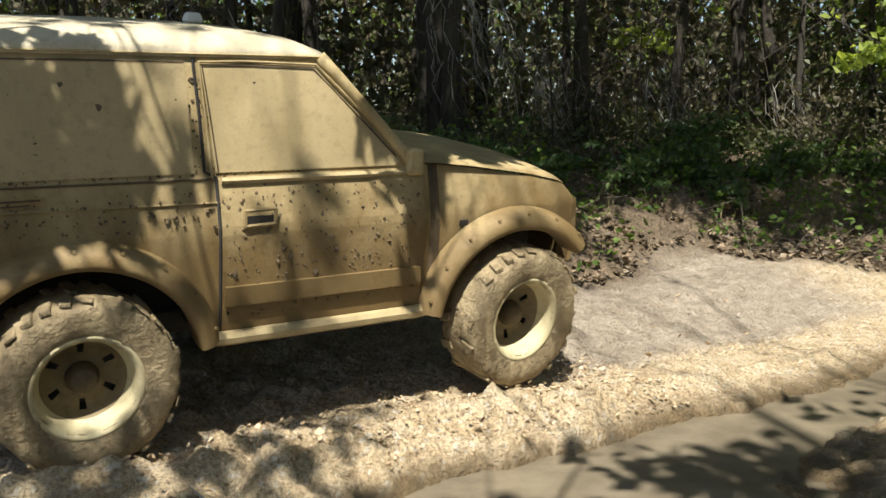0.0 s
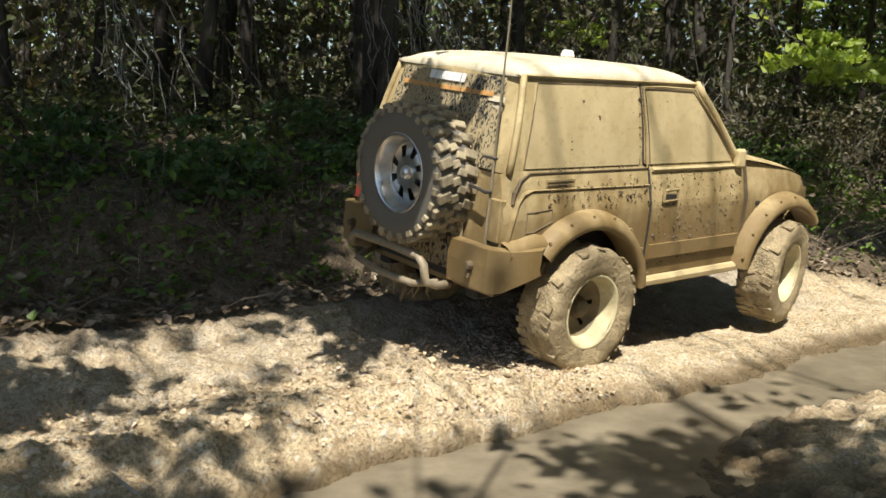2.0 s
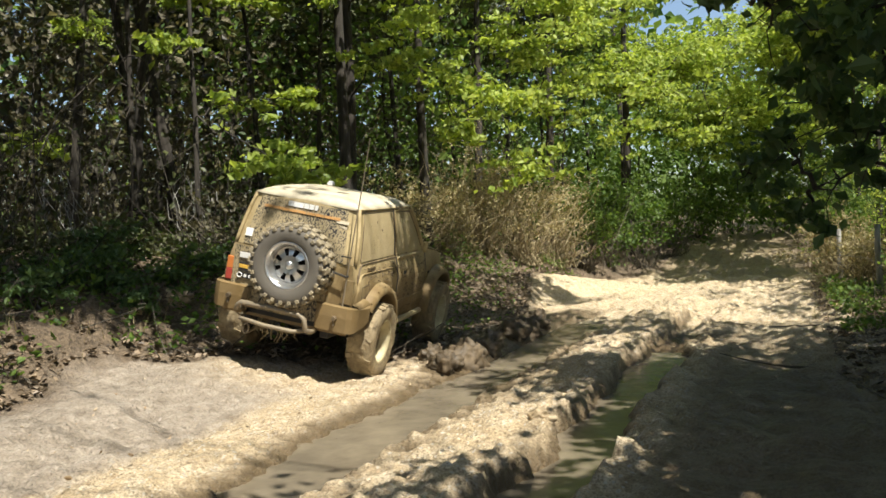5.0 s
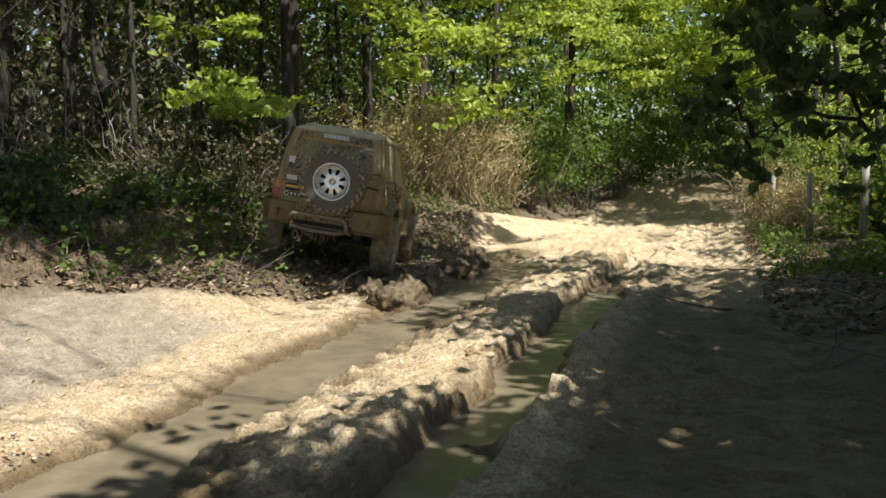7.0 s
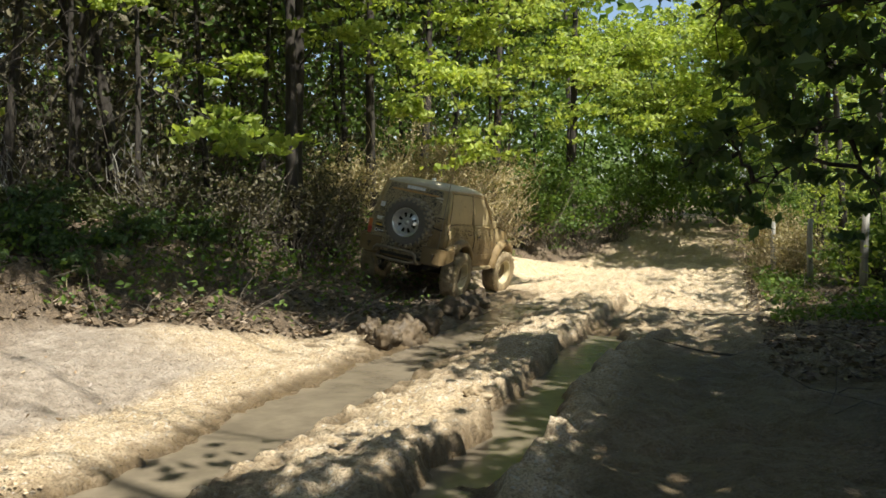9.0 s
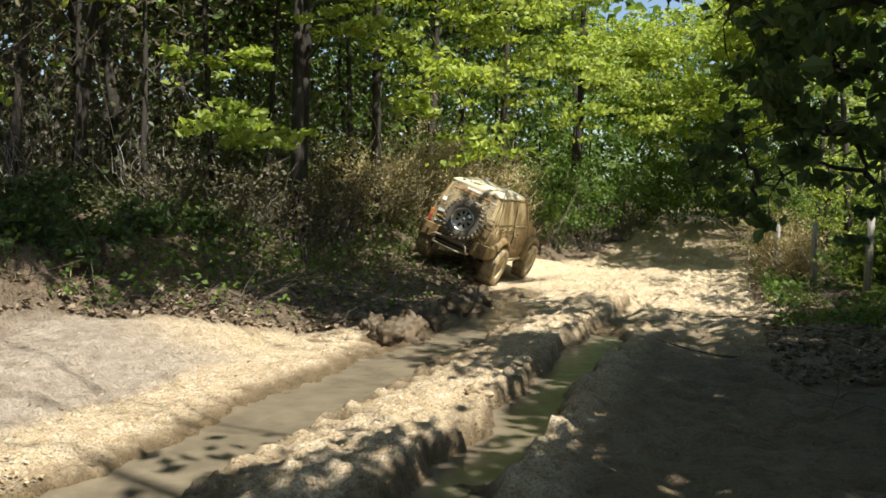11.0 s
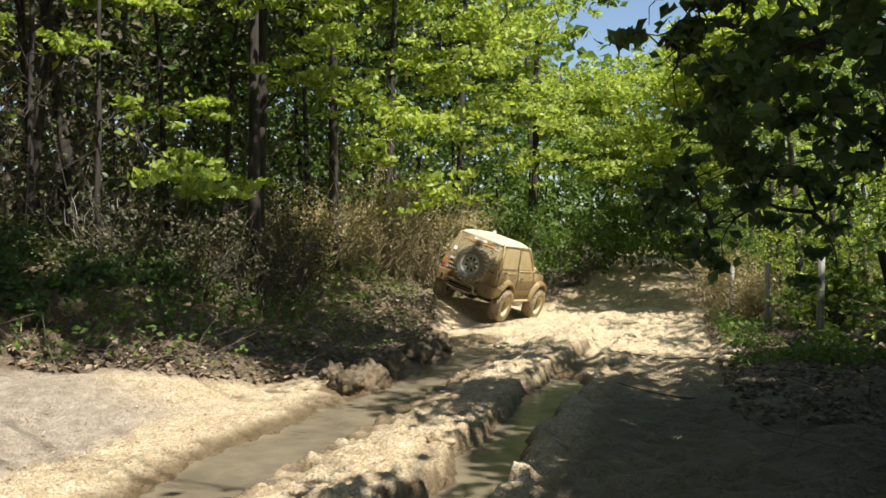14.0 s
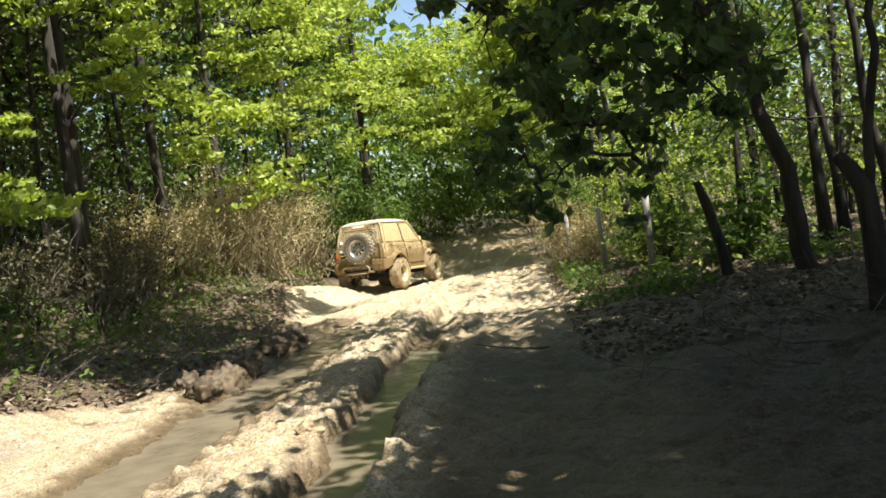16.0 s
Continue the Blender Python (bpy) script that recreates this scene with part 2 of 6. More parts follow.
class Shape:
    """Gathers vertices and faces of one mesh."""

    def __init__(self):
        self.v, self.f, self.n = [], [], 0

    def add(self, verts, faces):
        self.v.append(np.asarray(verts, float))
        self.f.extend([tuple(int(i) + self.n for i in face) for face in faces])
        self.n += len(verts)
        return self

    def box(self, size, at=(0, 0, 0), turn=None, taper=1.0, bevel=0.12):
        """A block with its corners cut, its top scaled by taper."""
        bm = bmesh.new()
        bmesh.ops.create_cube(bm, size=1)
        for v in bm.verts:
            k = taper if v.co.z > 0 else 1.0
            v.co = Vector((v.co.x * size[0] * k, v.co.y * size[1] * k, v.co.z * size[2]))
        if bevel:
            bmesh.ops.bevel(bm, geom=bm.edges[:], offset=bevel * min(size), segments=1, affect="EDGES")
        m = Matrix.Translation(at) @ (turn or Matrix())
        bm.verts.index_update()
        self.add([m @ v.co for v in bm.verts], [[v.index for v in f.verts] for f in bm.faces])
        bm.free()
        return self

    def tube(self, points, radii, sides=6, caps=True):
        """A round bar along points."""
        p = np.asarray(points, float)
        r = np.full(len(p), radii, float) if np.isscalar(radii) else np.asarray(radii, float)
        ways = np.gradient(p, axis=0)
        ways /= np.linalg.norm(ways, axis=1, keepdims=True) + 1e-9
        side = np.cross(ways[0], (0.31, 0.17, 0.93))
        if np.linalg.norm(side) < 1e-3:
            side = np.cross(ways[0], (1, 0, 0))
        rings, a = [], np.arange(sides) * 2 * np.pi / sides
        for c, w, k in zip(p, ways, r):
            side = side - w * (side @ w)
            side /= np.linalg.norm(side) + 1e-9
            other = np.cross(w, side)
            rings.append(c + k * (np.cos(a)[:, None] * side + np.sin(a)[:, None] * other))
        faces = []
        for i in range(len(p) - 1):
            for j in range(sides):
                k = (j + 1) % sides
                faces.append((i * sides + j, i * sides + k, (i + 1) * sides + k, (i + 1) * sides + j))
        if caps:
            faces += [tuple(range(sides))[::-1], tuple((len(p) - 1) * sides + j for j in range(sides))]
        return self.add(np.concatenate(rings), faces)

    def sheet(self, rows, wrap=False):
        """A skin over rows of points, all of one length."""
        g = np.asarray(rows, float)
        a, b = g.shape[:2]
        faces = []
        for i in range(a if wrap else a - 1):
            k = (i + 1) % a
            for j in range(b - 1):
                faces.append((i * b + j, i * b + j + 1, k * b + j + 1, k * b + j))
        return self.add(g.reshape(-1, 3), faces)

    def leaves(self, centres, size, rng, lift=0.8, droop=0.0, wide=0.34):
        """Folded kites about centres. lift: how far they face up; droop: how far their tips hang."""
        c = np.asarray(centres, float)
        n = len(c)
        if n == 0:
            return self
        up = rng.normal(size=(n, 3)) * 0.6 + (0, 0, lift)
        up /= np.linalg.norm(up, axis=1, keepdims=True)
        ahead = rng.normal(size=(n, 3)) + (0, 0, -droop)
        ahead -= up * (ahead * up).sum(1, keepdims=True)
        ahead /= np.linalg.norm(ahead, axis=1, keepdims=True) + 1e-9
        side = np.cross(up, ahead)
        k = (size * rng.uniform(0.6, 1.35, n))[:, None]
        v = np.stack([c - ahead * k * 0.5, c + side * k * wide + up * k * 0.12, c + ahead * k * 0.55, c - side * k * wide + up * k * 0.12], 1).reshape(-1, 3)
        f = np.arange(n * 4).reshape(-1, 4)
        return self.add(v, f.tolist())

    def mesh(self, name, material, smooth=False):
        data = bpy.data.meshes.new(name)
        data.from_pydata(np.concatenate(self.v).tolist(), [], self.f)
        data.materials.append(material)
        if smooth:
            data.polygons.foreach_set("use_smooth", [True] * len(data.polygons))
        data.update()
        return data


def part(name, shape, material, parent, label="", smooth=False):
    """One mesh object under a thing or under a part."""
    ob = new(name, shape.mesh(name, material, smooth))
    ob.parent = parent
    if label:
        tagged(ob, label)
    return ob


def thing(name, shape, material, label, category, group="", kind="", smooth=False):
    return tagged(new(name, shape.mesh(name, material, smooth)), label, category, group, kind)


def holder(name, label, category, group=""):
    ob = new(name)
    ob.empty_display_size = 0.2
    return tagged(ob, label, category, group)


def smoothstep(a, b, x):
    t = np.clip((np.asarray(x, float) - a) / (b - a), 0, 1)
    return t * t * (3 - 2 * t)

# ---- ground: one sheet, in track coordinates ----
LEVEL = ([-400, -10, 0, 5, 10, 14, 18, 22, 26, 30, 36, 42, 60, 150, 400], [0.6, 0.1, 0.1, 0.05, 0.02, -0.05, -0.12, -0.22, -0.3, -0.22, 0.15, 0.5, 1.2, 2.2, 4.0])
RIGHT_S = [-2, 1, 2, 3, 4, 5, 6, 7, 8, 9, 10, 11, 12, 13, 14, 15, 16, 17, 18, 19, 20, 21, 22, 23, 24, 25, 30]
RIGHT_D = [3.95, 3.97, 3.96, 3.88, 3.77, 3.79, 3.89, 4.01, 4.11, 4.17, 4.24, 4.3, 4.4, 4.53, 4.53, 4.42, 4.33, 4.33, 4.43, 4.4, 4.3, 4.03, 3.72, 3.47, 3.07, 2.61, 2.5]
RIGHT_Z = [0.12, 0.12, 0.13, 0.14, 0.11, 0.07, 0.04, 0.05, 0.04, 0.04, 0.05, 0.05, 0.01, -0.05, -0.08, -0.13, -0.14, -0.16, -0.18, -0.2, -0.19, -0.24, -0.25, -0.3, -0.29, -0.31, -0.22]
LEFT_S = [-2, 1, 2, 3, 4, 5, 6, 7, 8, 9, 10, 11, 12, 13, 14, 15, 16, 17, 18, 19, 20, 21, 22, 23, 24, 25, 30]
LEFT_D = [5.45, 5.45, 5.46, 5.37, 5.26, 5.28, 5.38, 5.5, 5.58, 5.64, 5.7, 5.77, 5.89, 6.03, 5.96, 5.85, 5.78, 5.75, 5.82, 5.79, 5.71, 5.47, 5.21, 4.9, 4.69, 4.15, 4.1]
LEFT_Z = [0.34, 0.34, 0.28, 0.32, 0.28, 0.24, 0.25, 0.3, 0.32, 0.35, 0.36, 0.34, 0.29, 0.23, 0.19, 0.18, 0.2, 0.27, 0.36, 0.38, 0.38, 0.3, 0.16, 0.03, -0.08, -0.27, -0.2]
WATER_A, WATER_B = -0.005, -0.05
FOOT = ([-10, 2.7, 4.5, 5.8, 6.5, 7.1, 7.4, 7.8, 8.4, 9.3, 10.5, 14, 17, 21, 26, 30], [4.8, 5.0, 5.25, 5.6, 5.95, 5.95, 5.5, 5.1, 4.4, 3.9, 3.7, 3.75, 4.5, 5.5, 4.3, 3.6])


def section(s):
    """Offsets and heights across the track at s (arrays): control points of the ground."""
    b = np.interp(s, *LEVEL)
    dr, zr = np.interp(s, RIGHT_S, RIGHT_D), np.interp(s, RIGHT_S, RIGHT_Z)
    dl, zl = np.interp(s, LEFT_S, LEFT_D), np.interp(s, LEFT_S, LEFT_Z)
    far = smoothstep(26, 32, s)
    zr, zl = zr * (1 - far) + b * far, zl * (1 - far) + (b + 0.1) * far
    h1 = 0.26 * (1 - smoothstep(12.2, 13.8, s))
    h2 = (0.14 + 0.05 * np.sin(s * 2.3) + 0.04 * np.sin(s * 5.1)) * smoothstep(0.5, 2, s) * (1 - smoothstep(9.4, 11.5, s)) + 0.06 * (1 - smoothstep(15, 20, s))
    mound = 1 + 0.6 * smoothstep(8, 11, s) * (1 - smoothstep(15, 19, s))
    hole = 0.03 * (np.exp(-(((s - 9.2) / 0.55) ** 2)) + 0.8 * np.exp(-(((s - 11.6) / 0.8) ** 2)))
    lip = np.minimum(3.58 + 0.06 * (1 - smoothstep(2.5, 4.0, s)), dr - 0.3)
    narrow = smoothstep(6.8, 8.8, s)
    edge = np.minimum(3.24 - 0.14 * narrow, lip - 0.18)
    bottom = np.minimum(3.1 - 0.12 * narrow, edge - 0.1)
    inner = np.minimum(2.68 + 0.06 * narrow, bottom - 0.12)
    shelf = np.minimum(2.54, inner - 0.12)
    sunk = 0.13 * (1 - smoothstep(2.8, 4.4, s))
    rows = [(-400 + 0 * s, 6 + 0 * s), (-60 + 0 * s, 2.2 + b), (-12 + 0 * s, 0.9 + b), (-4 + 0 * s, 0.36 + b), (-1.6 + 0 * s, 0.12 + b), (-0.7 + 0 * s, b + 0.05),
            (0.3 + 0 * s, b - 0.03), (1.08 + 0 * s, b + 0.03), (1.22 + 0 * s, b - h2), (1.55 + 0 * s, b - h2), (1.63 + 0 * s, b + 0.065 * mound - sunk),
            (np.minimum(2.0, shelf - 0.1), b + 0.075 * mound - 1.2 * sunk), (shelf, b - 0.01 + 0.03 * (mound - 1) - sunk), (inner, b - h1), (bottom, b - h1), (edge, b - 0.045 - hole), (lip, 0.5 * (b + zr) + 0.05 - hole + 0.07 * smoothstep(8.3, 9.0, s) * (1 - smoothstep(13, 14, s)) + 0.09 * (1 - smoothstep(2.2, 3.6, s))),
            (np.maximum(dr - 0.24, lip + 0.12), zr), (np.maximum(dr + 0.2, lip + 0.3), zr), (dl - 0.5, zl - 0.07), (dl - 0.25, zl), (dl + 0.25, zl), (dl + 0.6, zl + 0.03), (dl + 1.25, zl + 0.48),
            (9.2 + 0 * s, np.maximum(b + 1.15, zl + 0.9)), (14 + 0 * s, b + 1.6), (60 + 0 * s, b + 2.6), (400 + 0 * s, 6 + 0 * s)]
    return np.array([r[0] for r in rows]), np.array([r[1] for r in rows])


def smooth_height(s, d):
    """Height without the small relief, for lists of s and d."""
    s, d = np.atleast_1d(np.asarray(s, float)), np.atleast_1d(np.asarray(d, float))
    D, Z = section(s)
    return np.array([np.interp(d[i], D[:, i], Z[:, i]) for i in range(len(s))])


def ground_at(x, y):
    """Height of the ground at a place of the world."""
    return float(smooth_height(x * ALONG[0] + y * ALONG[1], x * ACROSS[0] + y * ACROSS[1])[0])


def steps(*stretches):
    """Grid lines: (from, to, step) one after another."""
    out = [np.arange(a, b, k) for a, b, k in stretches]
    return np.concatenate(out + [[stretches[-1][1]]])


def build_ground():
    s = steps((-400, -60, 40), (-60, -12, 4), (-12, -1, 0.5), (-1, 6, 0.035), (6, 12, 0.06), (12, 26, 0.11), (26, 46, 0.3), (46, 100, 6), (100, 400, 50))
    d = steps((-400, -60, 40), (-60, -14, 5), (-14, -3, 0.6), (-3, 0.6, 0.13), (0.6, 1.6, 0.05), (1.6, 5.2, 0.033), (5.2, 6.8, 0.055), (6.8, 10, 0.1), (10, 20, 0.8), (20, 60, 5), (60, 400, 40))
    D, Z = section(s)
    cover, zones = [], []
    rng = np.random.default_rng(4)
    for i, a in enumerate(s):
        shift = np.array([(0.09 + 0.10 * float(1 - smoothstep(1.2, 1.9, c))) * noise.noise(Vector((*place(a, c), 0)) * 1.1) + 0.05 * noise.noise(Vector((*place(a, c), 5)) * 2.6) + 0.04 * noise.noise(Vector((*place(a, c), 9)) * 7) if 0 < c < 3.6 and -12 < a < 46 else 0.0 for c in d])
        z = np.interp(d + shift, D[:, i], Z[:, i])
        for j, c in enumerate(d):
            x, y = place(a, c)
            if -12 < a < 46 and -14 < c < 20:
                p = Vector((x, y, 0))
                broken = 1.0 + 0.3 * float(smoothstep(9.2, 10.5, a) * (1 - smoothstep(14.5, 17, a)))
                wheel = abs(c - np.interp(a, RIGHT_S, RIGHT_D)) < 0.28 or abs(c - np.interp(a, LEFT_S, LEFT_D)) < 0.28
                k = broken * (0.3 if wheel else 1.0)
                ridge = 1.0 - abs(noise.noise(p * 3.1))
                z[j] += k * (0.055 * (ridge - 0.75) + 0.034 * noise.noise(p * 7.0)) + 0.022 * noise.noise(p * 17.0)
                if 3 < a < 16 and 1.45 < c < 2.5 or 8.6 < a < 14 and 2.9 < c < 4.0:
                    z[j] += 0.03 * noise.turbulence(p * 6.0, 3, True) - 0.012
                if a < 26 and 1.5 < c < 6.8:
                    rough = 0.35 if wheel else 1.0 - 0.2 * float(smoothstep(4.6, 5.2, c))
                    if 3.0 < c < 3.7 and a > 3:
                        rough *= 0.4
                    if c < 2.7:
                        rough *= 0.3 + 0.7 * float(smoothstep(2.8, 4.4, a))
                    rough *= 1.25 - 0.65 * float(smoothstep(2.6, 5.0, a))
                    z[j] += rough * (0.075 * (noise.turbulence(p * 5.0, 4, True) - 0.36) + 0.007 * (noise.cell(p * 13.0) - 0.5))
                if 2.8 < a < 6.8 and 3.6 < c < 5.2:
                    # the worn bench breaks off along a ragged step
                    brink = 3.92 + 0.08 * (a - 4.0) + 0.05 * noise.noise(Vector((a * 2.2, 0, 3))) + 0.03 * noise.noise(Vector((a * 7, 0, 4)))
                    z[j] -= 0.06 * float(smoothstep(brink - 0.015, brink + 0.03, c) * (1 - smoothstep(4.2, 5.0, c)) * smoothstep(2.8, 3.6, a) * (1 - smoothstep(6.0, 6.8, a)))
                if 0.4 < a < 3.2 and 3.2 < c < 3.9:
                    # a crack in the crust
                    crack = 3.78 - 0.16 * a + 0.07 * noise.noise(Vector((a * 2.6, 1, 3))) + 0.04 * noise.noise(Vector((a * 8, 1, 4)))
                    z[j] -= 0.06 * math.exp(-(((c - crack - 0.02) / 0.035) ** 2)) * float(smoothstep(0.4, 1.0, a) * (1 - smoothstep(2.5, 3.2, a)))
                    z[j] += 0.035 * math.exp(-(((c - crack + 0.07) / 0.06) ** 2))
                if a < 26 and c > np.interp(a, *FOOT):
                    z[j] += float(smoothstep(0.0, 0.6, c - np.interp(a, *FOOT))) * (0.22 * (noise.turbulence(p * 1.7, 4, True) - 0.45) + 0.05 * noise.noise(p * 6))
                if 8.5 < a < 20 and 0.4 < c < 4.0:
                    z[j] += 0.10 * (noise.turbulence(p * 1.6, 4, True) - 0.42) * float(smoothstep(8.5, 10.5, a) * (1 - smoothstep(17, 20, a)) * smoothstep(0.4, 0.9, c) * (1 - smoothstep(3.4, 4.0, c)))
                if a > 23 and -1.5 < c < 5:
                    z[j] += 0.30 * (noise.turbulence(p * 0.8, 4, True) - 0.42) * float(smoothstep(23, 27, a))
                if -3 < c < 1.1 and a < 26:
                    z[j] += 0.13 * (noise.turbulence(p * 2.3, 5, True) - 0.4) * (0.4 + 0.6 * float(smoothstep(3.0, 6.0, a)))
                if a < 26 and 0.6 < c < 6.8:
                    z[j] += 0.030 * abs(noise.noise(p * 29.0)) * (1.1 - 0.6 * float(smoothstep(4, 7, a))) - 0.008
                if c > 6.4 or c < -1.2:
                    z[j] += 0.12 * noise.noise(p * 0.9)
            wob = 0.5 * noise.noise(Vector((x * 0.8, y * 0.8, 3)))
            left = np.interp(a, *FOOT)
            right = -0.5 + 0.9 * float(smoothstep(26, 31, a))
            litter = max(float(smoothstep(left - 0.1, left + 0.5, c + 0.6 * wob)), float(1 - smoothstep(right - 0.9, right, c + wob)))
            low = WATER_A if c > 2 or a < 4 and c > 1.55 else WATER_B
            wet_shade = float(1 - smoothstep(low + 0.02, low + 0.11, z[j])) if (0.6 < c < 3.55 and a < 12.5) else 0.0
            # trodden wet mud, darkened further for the shade over it
            if c > 3.1 and 8 < a < 18:
                start = 9.9 - (c - 4.0) * (0.6 if c > 4 else -1.0)
                trod = float(smoothstep(0.0, 0.4, a - start + 0.5 * wob) * (1 - smoothstep(15.6, 17.2, a + wob)))
                wet_shade = max(wet_shade, 0.85 * trod)
            # darkens the right track to deepen the shade over it
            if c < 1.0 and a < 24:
                wet_shade = max(wet_shade, (0.78 + 0.4 * wob) * float(1 - smoothstep(0.6, 1.0, c + 0.3 * wob)) * float(1 - smoothstep(8.5, 13, a + wob)))
            if 8.4 < a < 15 and 2.8 < c < 4.2:
                # torn wet mud on the broken edges; the dark tone carries shade too
                torn = noise.noise(Vector((x * 2.3, y * 2.3, 11))) + 0.5 * noise.noise(Vector((x * 6, y * 6, 12))) - 0.35 * max(0.0, c - 1.9) * (c < 2.7)
                wet_shade = max(wet_shade, 0.95 * float(smoothstep(0.02, 0.16, torn)))
                z[j] -= 0.03 * float(smoothstep(0.02, 0.2, torn))
            # the far track takes this tone for its brown soil
            if a > 27:
                wet_shade = 0.45 * float(smoothstep(24, 27, a + 2 * wob))
            grey = float(smoothstep(4.02, 4.3, c + 0.4 * wob) * (1 - smoothstep(6.0, 8.2, a + 1.2 * wob - 0.5 * (c - 4.2)))) * (0.3 + 0.7 * float(smoothstep(2.6, 4.0, a)))
            # ridge's right face: dark tone towards the foot
            if 1.46 < c < 1.72 and 3.4 < a < 15:
                wet_shade = max(wet_shade, 0.9 * float(1 - smoothstep(0.02, 0.10, z[j] - np.interp(a, *LEVEL))))
            zones.append((litter, wet_shade, grey * 0.85, 1))
        cover.append(np.stack([*place(a, d), z], 1))
    shape = Shape().sheet(cover)
    ob = thing("ground", shape, SOIL, "rutted pale dried mud track between leaf-littered banks", "ground", kind="structure", smooth=True)
    layer = ob.data.color_attributes.new("zones", "FLOAT_COLOR", "POINT")
    layer.data.foreach_set("color", np.array(zones, float).ravel())
    return ob


def build_water(name, s0, s1, d0, d1, z, label):
    s = np.linspace(s0, s1, 40)
    rows = []
    for a in s:
        rows.append([(*place(a, c), z) for c in np.linspace(d0 + (1.62 - d0) * (a < 3.9 and d0 > 2), d1 - 0.36 * float(smoothstep(7.4, 8.6, a)) * (d0 > 2), 6)])
    top = np.array(rows)
    low = top - (0, 0, 0.3)
    shape = Shape().sheet(top).sheet(low[:, ::-1])
    return thing(name, shape, WATER, label, "water", kind="structure", smooth=True)


ground = build_ground()
build_water("water_1", -3, 13.2, 2.4, 3.5, WATER_A, "grey-brown muddy water standing in a long wheel rut")
build_water("water_2", 0.8, 10.6, 0.72, 1.8, WATER_B, "still muddy water in the second wheel rut")

# ---- the off-road car: x ahead, y to its left, z up from the ground under the rear axle ----
WHEEL_R, BASE = 0.395, 2.2
ARCH = 0.50
SILL = 0.47


def flank(z):
    """Half width of the body's side at a height."""
    return np.interp(z, [0.40, 0.50, 0.62, 0.80, 0.98, 1.03, 1.12, 1.20, 1.26], [0.655, 0.685, 0.70, 0.705, 0.705, 0.690, 0.668, 0.645, 0.63])


def top_line(x):
    """Height of the body's upper edge: belt line, cowl and hood."""
    return np.interp(x, [-0.66, -0.5, 1.5, 1.62, 1.9, 2.3, 2.56, 2.66], [1.20, 1.215, 1.215, 1.225, 1.195, 1.135, 1.075, 0.99])


def low_line(x):
    z = SILL + 0 * x
    for c in (0.0, BASE):
        inside = np.abs(x - c) < ARCH
        z = np.where(inside, np.maximum(z, WHEEL_R + np.sqrt(np.maximum(ARCH**2 - (x - c) ** 2, 0))), z)
    return np.where(x < -0.42, np.maximum(z, 0.60), z)


def pinch(x):
    """How far the nose and the tail draw in."""
    return np.interp(x, [-0.66, -0.56, 2.25, 2.5, 2.66], [0.965, 1.0, 1.0, 0.965, 0.88])


def side_sheet(x0, x1, count, z0=None, z1=None, out=0.0, side=1, rows=14):
    x = np.linspace(x0, x1, count)
    low = low_line(x) if z0 is None else np.maximum(np.full(count, float(z0)), low_line(x))
    high = top_line(x) if z1 is None else np.minimum(np.full(count, float(z1)), top_line(x))
    grid = []
    for a, lo, hi in zip(x, low, high):
        z = np.linspace(lo, max(hi, lo + 0.005), rows)
        y = (flank(z) + out) * pinch(a)
        if a > 1.66:
            y = y - 0.022
        grid.append(np.stack([np.full(rows, a), side * y, z], 1))
    return grid


def revolve(profile, turns=40):
    """Rows of a wheel about the y axis from (radius, y)."""
    p = np.asarray(profile, float)
    return [[(r * math.cos(a), y, r * math.sin(a)) for r, y in p] for a in np.arange(turns) * 2 * math.pi / turns]


